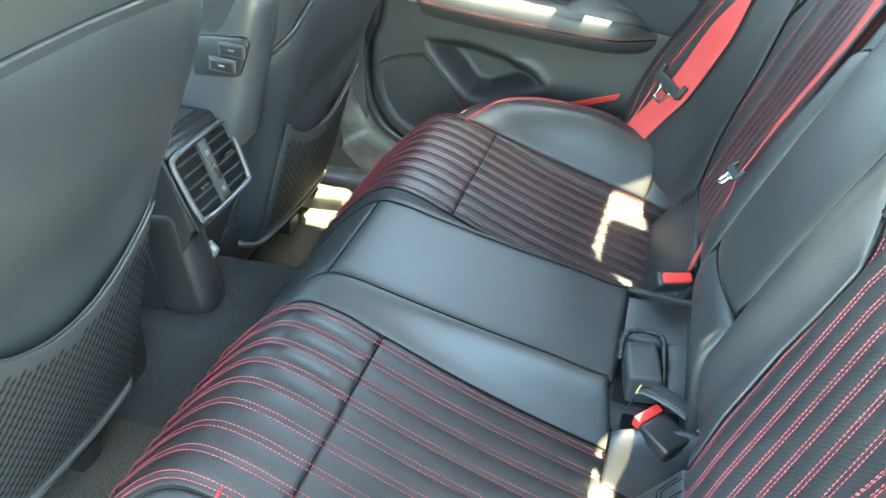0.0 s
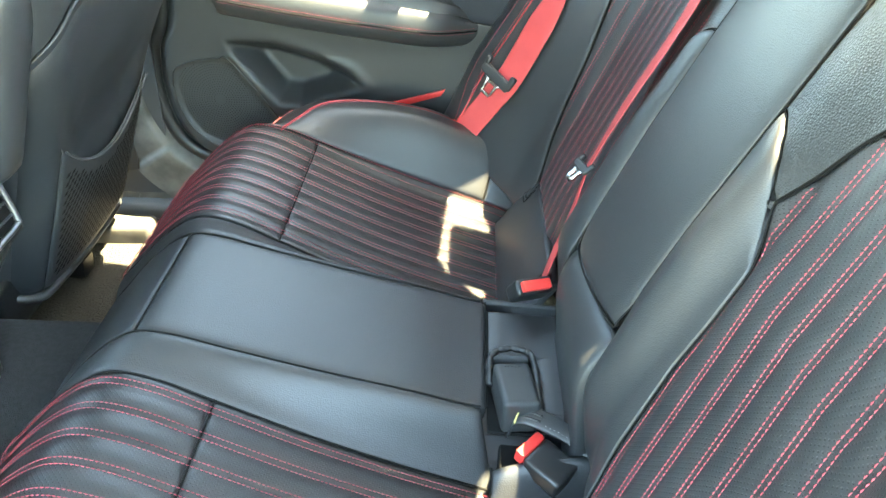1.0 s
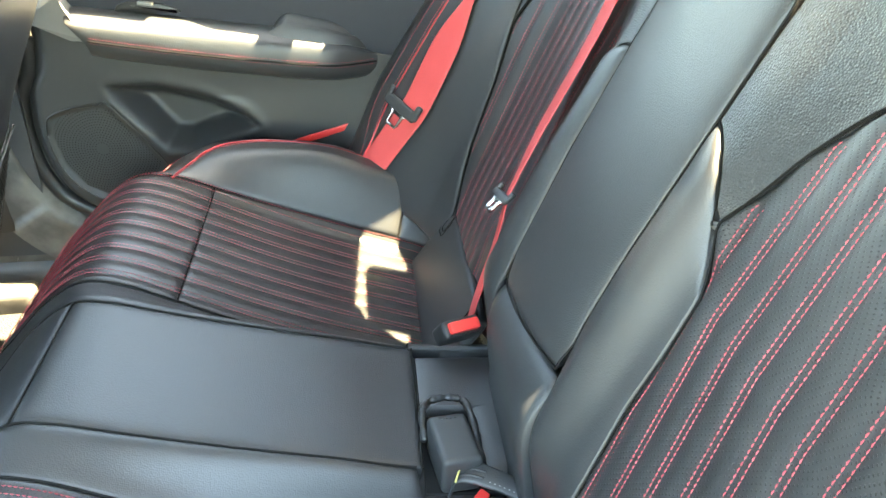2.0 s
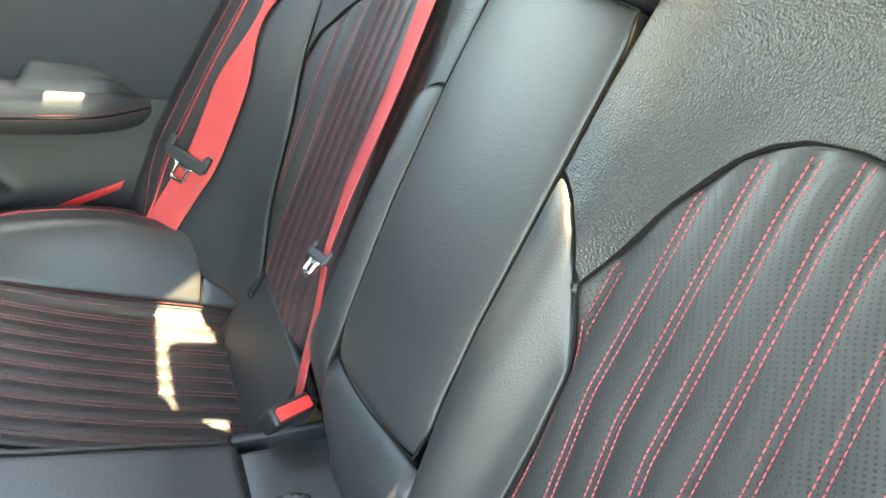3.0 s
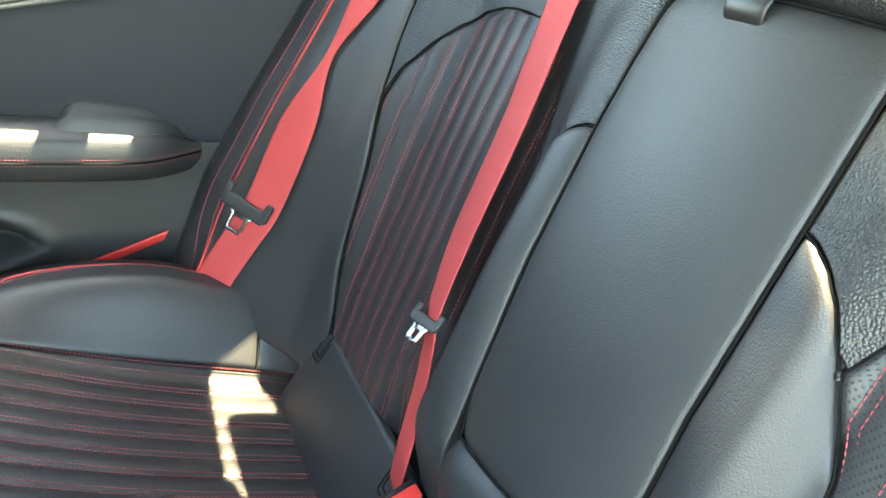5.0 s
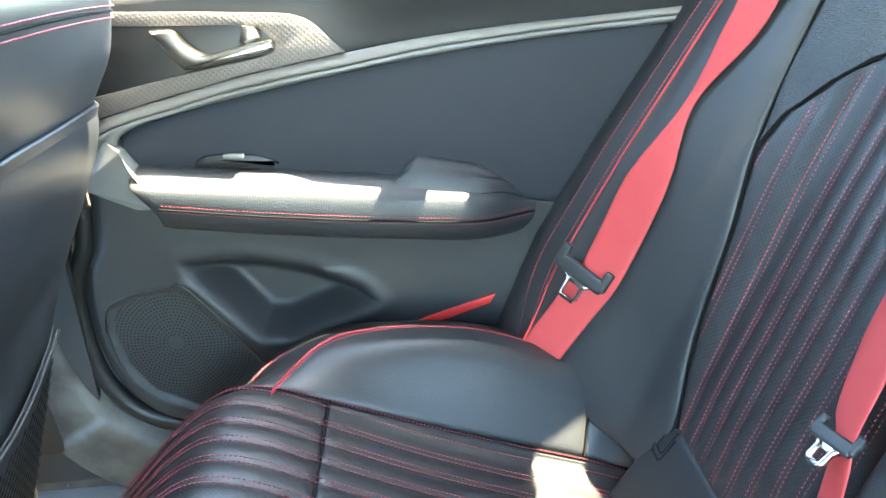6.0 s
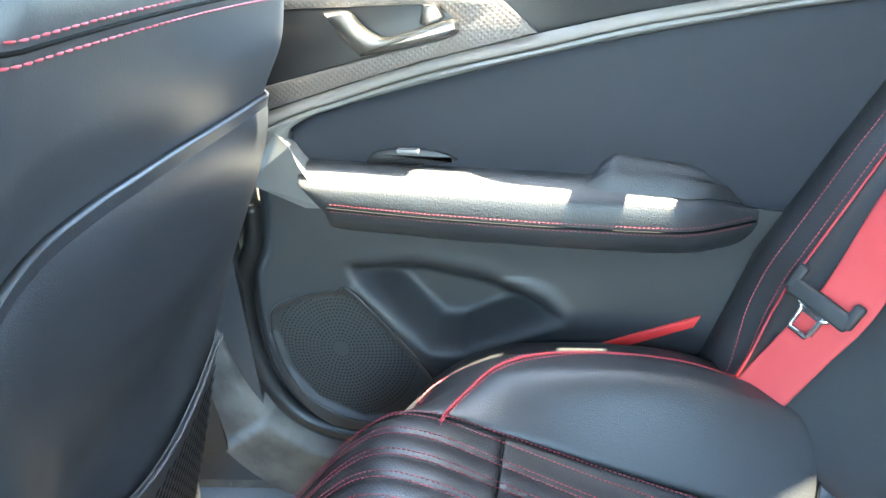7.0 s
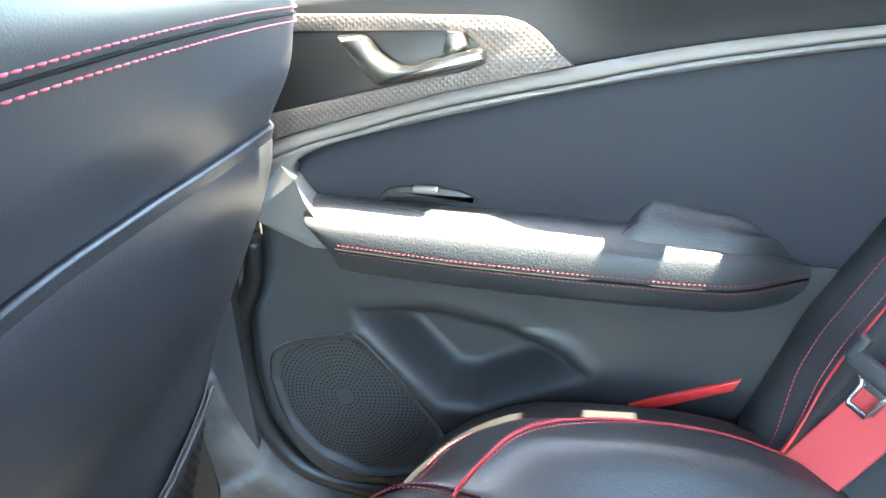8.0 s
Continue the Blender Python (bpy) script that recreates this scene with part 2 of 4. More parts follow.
def ribbon(name, left, right, thick, mat, parent=None, label="", facing=(-1, 0, 0.4)):
    """A strap between two edge lines, with thickness and a slight crown."""
    L, R = np.asarray(left, float), np.asarray(right, float)
    tg = np.gradient((L + R) / 2, axis=0)
    nn = np.cross(tg, R - L)
    nn /= np.linalg.norm(nn, axis=1, keepdims=True) + 1e-12
    nn *= np.where((nn @ np.array(facing)) < 0, -1, 1)[:, None]
    ws = (0, 0.04, 0.12, 0.5, 0.88, 0.96, 1)
    hs = (0.2, 0.7, 1, 1, 1, 0.7, 0.2)
    n, c = len(L), 14
    verts = []
    for i in range(n):
        row = [L[i] + (R[i] - L[i]) * w + nn[i] * thick * h for w, h in zip(ws, hs)]
        row += [L[i] + (R[i] - L[i]) * w for w in ws[::-1]]
        verts += row
    faces = [(i * c + k, i * c + (k + 1) % c, (i + 1) * c + (k + 1) % c, (i + 1) * c + k) for i in range(n - 1) for k in range(c)]
    faces += [tuple(range(c)), tuple((n - 1) * c + k for k in range(c))]
    return finish(name, verts, faces, mat, parent, label)


def stitches(name, lines, mat, parent, label="", length=0.0036, gap=0.0010, width=0.0009, height=0.0006):
    """Thread stitches along lines of (points, normals), joined in one mesh."""
    verts, faces = [], []
    for p, nn in lines:
        p, nn = np.asarray(p, float), np.asarray(nn, float)
        s = np.concatenate([[0], np.cumsum(np.linalg.norm(np.diff(p, axis=0), axis=1))])
        for a in np.arange(0.001, s[-1] - length, length + gap):
            ends = [np.array([np.interp(q, s, p[:, k]) for k in range(3)]) for q in (a, a + length)]
            up = np.array([np.interp(a, s, nn[:, k]) for k in range(3)])
            d = ends[1] - ends[0]
            side = np.cross(d, up)
            side /= np.linalg.norm(side) + 1e-12
            k = len(verts)
            mid = (ends[0] + ends[1]) / 2
            for e, w, h in ((ends[0], 0.6, -0.6), (mid, 1.0, 1.0), (ends[1], 0.6, -0.6)):
                verts += [e - side * width * w / 2 - up * height, e - side * width * w / 2 * 0.6 + up * height * h, e + side * width * w / 2 * 0.6 + up * height * h, e + side * width * w / 2 - up * height]
            for q in (0, 4):
                faces += [(k + q, k + q + 1, k + q + 5, k + q + 4), (k + q + 1, k + q + 2, k + q + 6, k + q + 5), (k + q + 2, k + q + 3, k + q + 7, k + q + 6)]
    ob = finish(name, verts, faces, mat, parent, label)
    return tagged(ob, kind="stuff")


def rounded_box(size, bevel=0.004, segments=2, m=None):
    bm = bmesh.new()
    bmesh.ops.create_cube(bm, size=1, matrix=Matrix.Diagonal((*size, 1)))
    bmesh.ops.bevel(bm, geom=bm.edges[:], offset=min(bevel, min(size) * 0.49), segments=segments, affect="EDGES", profile=0.6)
    if m is not None:
        bm.transform(m)
    return bm


def prism(outline, depth, m=None, bevel=0.0, segments=2):
    """An outline in x, y with thickness along +z, its front and back rims bevelled."""
    bm = bmesh.new()
    vs = [bm.verts.new((x, y, 0)) for x, y in outline]
    f = bm.faces.new(vs)
    ex = bmesh.ops.extrude_face_region(bm, geom=[f])
    bmesh.ops.translate(bm, verts=[v for v in ex["geom"] if isinstance(v, bmesh.types.BMVert)], vec=(0, 0, depth))
    bmesh.ops.recalc_face_normals(bm, faces=bm.faces)
    if bevel:
        rim = [e for e in bm.edges if abs(e.verts[0].co.z - e.verts[1].co.z) < 1e-6 and e.verts[0].co.z > depth / 2]
        bmesh.ops.bevel(bm, geom=rim, offset=bevel, segments=segments, affect="EDGES", profile=0.5)
    if m is not None:
        bm.transform(m)
    return bm


MID = 0.8915

# ---- rear seat: shapes ----
CUSHION = {
    "insert": spline([(-0.50, 0.11), (-0.548, 0.16), (-0.552, 0.235), (-0.512, 0.284), (-0.465, 0.33), (-0.42, 0.356), (-0.373, 0.349), (-0.315, 0.321), (-0.22, 0.274), (-0.12, 0.232), (-0.02, 0.196), (0.05, 0.165)], 111),
    "middle": spline([(-0.49, 0.11), (-0.535, 0.16), (-0.54, 0.235), (-0.502, 0.287), (-0.46, 0.332), (-0.415, 0.363), (-0.373, 0.362), (-0.315, 0.345), (-0.22, 0.318), (-0.12, 0.293), (-0.035, 0.271), (0.085, 0.262)], 111),
    "outer": spline([(-0.46, 0.11), (-0.49, 0.16), (-0.475, 0.235), (-0.452, 0.275), (-0.425, 0.305), (-0.39, 0.332), (-0.355, 0.350), (-0.31, 0.362), (-0.22, 0.361), (-0.14, 0.349), (-0.07, 0.322), (0.05, 0.276)], 111),
}


def prof(kind, s):
    c = CUSHION[kind]
    f = np.clip(s, 0, 1) * 110
    i = int(min(f, 109))
    return c[i] + (c[i + 1] - c[i]) * (f - i)


def cushion(s, d, side):
    """A point of the rear cushion: s from its front foot (0) to the backrest (1), d metres from the car's middle."""
    wm = 1 - sstep(0.096, 0.150, d)
    wo = sstep(0.425, 0.508, d)
    p = prof("insert", s) * (1 - wm) * (1 - wo) + prof("middle", s) * wm + prof("outer", s) * wo
    z = p[1] - 0.027 * sstep(0.530, 0.582, d) - 0.15 * sstep(0.600, 0.665, d) ** 1.3
    return np.array([p[0], MID + side * d, z])


@functools.lru_cache(None)
def x_row(d):
    q = np.linspace(0.22, 1, 120)
    return np.array([cushion(s, d, 1)[0] for s in q]), q


def s_at(x, d):
    """The s at which the top of the cushion has that x."""
    return float(np.interp(x, *x_row(round(float(d), 3))))


def cushion_line(points, side, lift=0.0, n=40):
    """Points and normals on the cushion along a curve of (x, d)."""
    c = spline(points, n)
    P, Q = [], []
    for x, d in c:
        s = s_at(x, d)
        a = cushion(s, d, side)
        nn = np.cross(cushion(s + 0.004, d, side) - a, cushion(s, d + 0.003, side) - a) * (1 if side > 0 else -1)
        nn /= np.linalg.norm(nn)
        P.append(a + nn * lift)
        Q.append(nn)
    return np.array(P), np.array(Q)


BASE, RISE, FRONT = np.array([0.02, 0, 0.28]), np.array([0.4258, 0, 0.9048]), np.array([-0.9048, 0, 0.4258])


def even(x, w, xs, ys):
    """Linear interpolation with its corners rounded over w."""
    return float(np.interp([x - w, x - w / 2, x, x + w / 2, x + w], xs, ys) @ (0.125, 0.25, 0.25, 0.25, 0.125))


def backrest(h, d, side, extra=0.0):
    """A point of the rear backrest: h metres up its slope, d from the car's middle."""
    e = d - (0.02 if side < 0 else 0.0)
    wing = even(e, 0.010, (0.437, 0.47, 0.517, 0.545, 0.578, 0.598, 0.62, 0.64), (0, 0.026, 0.066, 0.094, 0.111, 0.124, 0.130, 0.126))
    off = wing * np.interp(h, (-0.02, 0.10, 0.24, 0.43, 0.60), (1.24 - 0.24 * sstep(0.535, 0.58, e), 1.02, 0.89, 0.64, 0.48)) + extra
    inner = 0.150 if side < 0 else 0.120
    off -= 0.020 * (1 - 0.7 * sstep(0.47, 0.60, h)) * sstep(inner - 0.1 * max(0.0, h - 0.36), inner + 0.045 + 0.4 * max(0.0, h - 0.36), d) * (1 - sstep(0.385, 0.437, e))
    off -= 0.10 * sstep(0.56, 0.66, h) ** 2 + (0.006 + 0.042 * (1 - sstep(0.15, 0.25, d))) * (1 - sstep(-0.01, 0.105, h)) * (1 - sstep(0.40, 0.46, d))
    p = BASE + RISE * h + FRONT * off
    return np.array([p[0], MID + side * d, p[2]])


# edges of the striped back inserts as (h, d), of the covers over them as (d, h)
OUT_LOW = ((0.02, 0.395), (0.065, 0.407), (0.133, 0.424), (0.232, 0.442), (0.308, 0.460))
OUT_NEAR = tuple((h, d + 0.02) for h, d in OUT_LOW)
IN_H = {1: ((0.02, 0.140), (0.107, 0.147), (0.187, 0.152), (0.238, 0.154), (0.291, 0.157), (0.342, 0.158), (0.375, 0.168), (0.400, 0.180), (0.430, 0.196), (0.452, 0.215), (0.460, 0.245), (0.463, 0.285)),
        -1: ((0.02, 0.232), (0.107, 0.219), (0.187, 0.205), (0.238, 0.203), (0.291, 0.197), (0.342, 0.174), (0.360, 0.180), (0.382, 0.189), (0.416, 0.201), (0.448, 0.218), (0.466, 0.230), (0.479, 0.245), (0.489, 0.264), (0.495, 0.295))}
OUT_H = {1: OUT_LOW + ((0.352, 0.452), (0.390, 0.428), (0.425, 0.402), (0.448, 0.372), (0.459, 0.340), (0.463, 0.312)),
         -1: OUT_NEAR + ((0.355, 0.468), (0.415, 0.436), (0.455, 0.400), (0.480, 0.360), (0.495, 0.318))}
TOP_LOW = {1: ((0.090, 0.398), (0.100, 0.397), (0.115, 0.390), (0.130, 0.377), (0.145, 0.360), (0.158, 0.342)),
           -1: ((0.119, 0.402), (0.130, 0.399), (0.145, 0.390), (0.158, 0.376), (0.168, 0.358), (0.174, 0.342))}
WING_IN = {1: OUT_LOW + ((0.38, 0.468), (0.46, 0.474), (0.66, 0.482)), -1: OUT_NEAR + ((0.38, 0.488), (0.46, 0.494), (0.66, 0.502))}
TOP_D = {k: TOP_LOW[k] + tuple((d, h) for h, d in IN_H[k][6:]) + tuple((d, h) for h, d in OUT_H[k][5:][::-1]) + ((0.461 if k > 0 else 0.481, 0.308),) for k in (1, -1)}
# edges of the folding armrest as (h, d)
ARM_EDGE = {1: ((0.02, 0.066), (0.118, 0.070), (0.19, 0.079), (0.28, 0.089), (0.40, 0.091), (0.45, 0.088), (0.52, 0.080)),
            -1: ((0.02, 0.155), (0.10, 0.144), (0.147, 0.135), (0.20, 0.124), (0.27, 0.119), (0.52, 0.119))}


def table(pairs, x):
    a = np.array(pairs)
    return float(np.interp(x, a[:, 0], a[:, 1]))


ROWS = {1: (0.168, 0.0303, 10), -1: (0.167, 0.0336, 9)}


def back_row(h, side):
    """The first stitched line of the back insert and the step from line to line, at that height."""
    if side > 0:
        return float(np.interp(h, (0.05, 0.30), (0.171, 0.185))), 0.0272
    return float(np.interp(h, (0.05, 0.10, 0.294, 0.444), (0.272, 0.262, 0.222, 0.217))), float(np.interp(h, (0.10, 0.30, 0.45), (0.0335, 0.0315, 0.0275)))


def rib(d, start, pitch, depth):
    """The swell between two stitched lines."""
    q = ((d - start) / pitch) % 1.0
    return depth * (math.sin(math.pi * q) ** 0.75 - 1.0)


def seat_half(side, cushion_thing, back_thing):
    start, pitch, count = ROWS[side]
    rows = [start + pitch * i for i in range(count)]
    seam = s_at(-0.315, 0.3)
    rel = lambda p: rib(abs(p[1] - MID), start, pitch, 0.0030)
    pad("front_insert", lambda u, v: cushion(0.03 + (seam - 0.03) * u, 0.151 + 0.295 * v, side), 44, 90, PERFORATED, cushion_thing, "perforated black leather with red stitched ribs", sink=0.0035, soft=0.003, inset=(0.03, 0.02), relief=rel, seams="UvV")
    pad("rear_insert", lambda u, v: cushion(seam + (1 - seam) * u, 0.151 + 0.295 * v, side), 44, 90, PERFORATED, cushion_thing, "perforated black leather with red stitched ribs", sink=0.0035, soft=0.003, inset=(0.03, 0.02), relief=rel, seams="vV")
    lines = []
    for d in rows:
        for e in (-0.0039, 0.0039):
            if 0.152 < d + e < 0.445:
                q = np.linspace(0.10, 0.99, 90)
                P = np.array([cushion(s, d + e, side) for s in q])
                T = np.gradient(P, axis=0)
                Nn = np.cross(T, (0, -1, 0))
                Nn /= np.linalg.norm(Nn, axis=1, keepdims=True)
                lines.append((P - Nn * 0.0017, Nn))
    stitches("red_stitching", lines, STITCH, cushion_thing, "double rows of red stitches")
    # outer bolster in two pieces, with piping
    wide = lambda v: 0.447 + 0.195 * v
    split = lambda d: s_at(min(0.02, -0.046 + 0.46 * (d - 0.423)), d)
    pad("outer_bolster", lambda u, v: cushion(0.02 + (split(wide(v)) - 0.02) * u, wide(v), side), 50, 30, LEATHER_SMOOTH, cushion_thing, "smooth black leather with red piping", edges="uUv", sink=0.004, soft=0.003, seams="U")
    pad("bolster_end", lambda u, v: cushion(split(wide(v)) + (1.02 - split(wide(v))) * u, wide(v), side), 8, 24, LEATHER_SMOOTH, cushion_thing, edges="uUv", sink=0.0035, soft=0.003)
    inner = [(-0.372, 0.436), (-0.368, 0.452), (-0.352, 0.485), (-0.325, 0.514), (-0.29, 0.530), (-0.23, 0.541), (-0.16, 0.548), (-0.088, 0.550)]
    outer = [(-0.435, 0.470), (-0.43, 0.490), (-0.412, 0.520), (-0.385, 0.543), (-0.35, 0.558), (-0.30, 0.570), (-0.23, 0.576), (-0.16, 0.578), (-0.10, 0.576)]
    for k, path in enumerate((inner, outer)):
        P, Q = cushion_line(path, side, 0.001)
        if k == 0:
            tube("red_piping", P, 0.0015, PIPING, cushion_thing, "thin red leather piping")
        shift = [(x, d + 0.006) for x, d in path]
        more = [cushion_line(shift, side, 0.0006)]
        more.append(cushion_line([(x, d - 0.006 - 0.002 * k) for x, d in path], side, 0.0006))
        stitches("piping_stitches", more, STITCH, cushion_thing, width=0.0010, height=0.0006)
    # side of the middle place, hinge panel at the rear
    pad("middle_side", lambda u, v: cushion(0.03 + (s_at(-0.035, 0.12) - 0.03) * u, 0.096 + 0.053 * v, side), 50, 10, LEATHER_SMOOTH, cushion_thing, sink=0.0035, soft=0.003, inset=(0.02, 0.06), seams="v")

    # backrest
    def brel(p):
        a, b = back_row(float((p - BASE) @ RISE), side)
        return rib(abs(p[1] - MID), a, b, 0.0030 if side < 0 else 0.0024)
    def insert(u, v):
        h = 0.015 + (IN_H[side][-1][0] - 0.016) * u
        return backrest(h, table(IN_H[side], h) + (table(OUT_H[side], h) - table(IN_H[side], h)) * v, side, -0.002)
    pad("back_insert", insert, 70, 84, PERFORATED, back_thing, "perforated black leather with red stitched ribs", sink=0.0028, soft=0.002, inset=(0.02, 0.02), relief=brel, seams="vV", welt=0.0011)
    lines = []
    for i in range(-1, 11):
        for e in (-0.0031, 0.0031):
            P = []
            for h in np.linspace(0.02, IN_H[side][-1][0] - 0.004, 110):
                a, b = back_row(h, side)
                d = max(a + b * i, table(IN_H[side], h) + 0.0075 + 0.004 * sstep(0.30, 0.10, h)) + e
                if d < table(OUT_H[side], h) - 0.003 and (i >= 0 or h < 0.375) and (a + b * i > table(IN_H[side], h) + 0.002 or i < 0):
                    P.append(backrest(h, d, side, -0.0032))
            if len(P) > 6:
                lines.append((P, np.tile(FRONT, (len(P), 1))))
    stitches("red_stitching", lines, STITCH, back_thing, "double rows of red stitches")
    def bolster(u, v):
        h = 0.02 + (table(TOP_D[side], TOP_LOW[side][0][0] + (TOP_LOW[side][-1][0] - TOP_LOW[side][0][0]) * v) - 0.022) * u
        a, b = table(ARM_EDGE[side], h), table(IN_H[side], 0.02 + 0.322 * u)
        swell = (0.005 + 0.010 * u) * math.sin(math.pi * v ** 0.8) * (1 - math.exp((u - 1) / 0.013)) * (1 - 0.55 * sstep(0.55, 0.95, u))
        return backrest(h, a + (b - a) * v, side, swell)
    pad("inner_bolster", bolster, 40, 30, LEATHER_SMOOTH, back_thing, "rounded smooth black leather bolster", thick=0.012, edges="uUv", sink=0.0022, soft=0.0018, seams="U", welt=0.0010, back=FRONT)
    def shoulder(u, v):
        last = 0.460 if side > 0 else 0.480
        d = TOP_LOW[side][0][0] + (last - TOP_LOW[side][0][0]) * v
        low = table(TOP_D[side], d)
        h = low + (0.66 - low) * u
        return backrest(h, d + (even(h, 0.03, *zip(*WING_IN[side])) - last) * max(0.0, v - 0.7) / 0.3 * min(1, u * 6), side, -0.015 * sstep(0.15, 1.2, u))
    pad("shoulder", lambda u, v: shoulder(u, v), 30, 60, LEATHER, back_thing, edges="UvV", sink=0.0022, soft=0.0018, seams="u", welt=0.0010)
    def wing(u, v):
        h = -0.045 + 0.705 * u
        d0 = even(h, 0.03, *zip(*WING_IN[side]))
        return backrest(h, d0 + (0.639 - d0) * v, side)
    pad("outer_wing", wing, 60, 40, LEATHER_SMOOTH, back_thing, "smooth black leather side wing", edges="uUv", sink=0.004, soft=0.003, seams="v")
    for d, kind in ((0.569, 0), (0.596, 1)):
        hs = np.linspace(-0.035, 0.56, 60)
        at = lambda off: np.array([backrest(h, d + off - 0.016 * (1 - sstep(-0.03, 0.07, h)), side, 0.0008) for h in hs])
        Nn = np.tile((-0.75, -0.5 * side, 0.35), (60, 1))
        if kind == 0:
            tube("red_piping", at(0), 0.0015, PIPING, back_thing, "thin red leather piping")
        stitches("piping_stitches", [(at(0.007 if kind == 0 else 0), Nn)], STITCH, back_thing, width=0.0010, height=0.0006)
    # anchor cover between cushion and backrest
    fy, wide = (0.330, 0.190) if side < 0 else (0.268, 0.300)
    m = Matrix.Translation((0.022, MID + side * fy, 0.2325)) @ Matrix.Rotation(radians(35), 4, "Y")
    bm = rounded_box((0.016, wide, 0.128), 0.007, 4, m)
    flap = part("anchor_cover", bm, LEATHER_SMOOTH, back_thing, "smooth black flap over the child-seat anchors")
    for w in (wide / 2 - 0.024, 0.024 - wide / 2):
        for a in (0.0, 0.007):
            path = [(-0.0082, w + q * (1 - a / 0.02), b + a) for q, b in ((-0.013, 0.055), (-0.012, 0.027), (-0.009, 0.024), (0.009, 0.024), (0.012, 0.027), (0.013, 0.055))]
            tube("tab_groove", [tuple(m @ Vector(q)) for q in path], 0.0008, SEAM_SHADE, flap)


cushion_ob = back_ob = thing("rear_bench", "black leather rear bench seat with red stitched ribs and piping", "car seat")
for side in (1, -1):
    seat_half(side, cushion_ob, back_ob)
# middle place
FRONT_SEAM = s_at(-0.412, 0.0)
pad("middle_pad", lambda u, v: cushion(FRONT_SEAM + (s_at(-0.035, 0.0) - FRONT_SEAM) * u, abs(-0.095 + 0.19 * v), 1 if v > 0.5 else -1), 40, 30, LEATHER_SMOOTH, cushion_ob, "smooth black leather middle seat pad", sink=0.0035, soft=0.003, seams="uU")
pad("middle_front", lambda u, v: cushion(0.03 + (FRONT_SEAM - 0.032) * u, abs(-0.095 + 0.19 * v), 1 if v > 0.5 else -1), 24, 20, LEATHER_SMOOTH, cushion_ob, sink=0.0035, soft=0.003)
def panel_rear(x0, d0, d1):
    """The leather behind the middle pad, from x0 back, between two distances from the car's middle."""
    a = s_at(x0, 0.0)
    def at(u, v):
        d = d0 + (d1 - d0) * v
        p = prof("middle", a + (1 - a) * u)
        return np.array([p[0], MID + d, p[1] - 0.014 * sstep(-0.098, -0.112, d) - 0.010 * sstep(0.076, 0.088, d)])
    return at
pad("middle_rear", panel_rear(-0.033, -0.006, 0.088), 8, 30, LEATHER_SMOOTH, cushion_ob, "smooth leather panel behind the middle pad", sink=0.0035, soft=0.003, edges="uV", seams="uV")
pad("middle_rear", panel_rear(0.026, -0.112, -0.0055), 8, 24, LEATHER_SMOOTH, cushion_ob, "smooth leather beside the buckle well", sink=0.0045, soft=0.004, edges="uv", seams="v")
def side_roll(u, v):
    s = s_at(-0.033, 0.12) + (1 - s_at(-0.033, 0.12)) * u
    a, b = prof("middle", s), prof("insert", s)
    w = v ** 2.2
    return np.array([a[0] * (1 - w) + b[0] * w, MID + 0.110 + 0.042 * v, (a[1] - 0.010) * (1 - w) + b[1] * w])
pad("middle_side", side_roll, 12, 14, LEATHER_SMOOTH, cushion_ob, sink=0.004, soft=0.003, seams="u")
def near_fold(u, v):
    x = -0.030 + 0.118 * u
    w = sstep(0.0, 1.0, v) ** 1.3
    edge = 0.252 + 0.10 * u * (1 - u) * 0.3 + 0.012 * u
    return np.array([x, MID - (0.153 + 0.052 * v) - 0.012 * (1 - u) * (1 - v), edge * (1 - w) + (cushion(s_at(x, 0.205), 0.205, -1)[2] + 0.004) * w])
pad("middle_side", near_fold, 16, 16, LEATHER_SMOOTH, cushion_ob, "folded leather edge beside the buckle slot", thick=0.012, sink=0.004, soft=0.004, seams="u")
# Black slab fills the gap: its shade is painted by colour.
part("gap_shade", rounded_box((0.13, 0.295, 0.02), 0.002, 1, pose(0.045, MID - 0.022, 0.212, 0, 4, 0)), SEAM_SHADE, cushion_ob, "black slab standing in for the deep shade between the leather panels")

# fold-down armrest in the backrest
def arm(u, v):
    low = 0.147 - 0.027 * v
    h = low + (0.516 - low) * u
    a, b = table(ARM_EDGE[-1], h), table(ARM_EDGE[1], h)
    corner = 0.010 * (sstep(0.10, 0.0, u) + sstep(0.93, 1.0, u) * 0.6)
    d = -a + corner * (1 - v) + (a + b - corner) * v
    return backrest(h, abs(d), 1 if d > 0 else -1, 0.001 + 0.012 * math.sin(math.pi * v) ** 0.7)
pad("folding_armrest", arm, 50, 30, LEATHER_SMOOTH, back_ob, "folded-up black leather centre armrest", thick=0.06, sink=0.005, soft=0.004, seams="uUvV", welt=0.0012)
def roll(u, v):
    top = 0.143 - 0.027 * v
    h = -0.03 + (top + 0.03) * u
    a, b = table(ARM_EDGE[-1], h), table(ARM_EDGE[1], h) + 0.010
    d = -a + (a + b) * v
    return backrest(h, abs(d), 1 if d > 0 else -1, 0.016 * math.sin(math.pi * min(1, 0.12 + 0.86 * u)) - 0.010 * sstep(0.80, 1.0, v))
pad("lower_roll", roll, 20, 30, LEATHER_SMOOTH, back_ob, "puffed smooth leather roll below the armrest", sink=0.006)
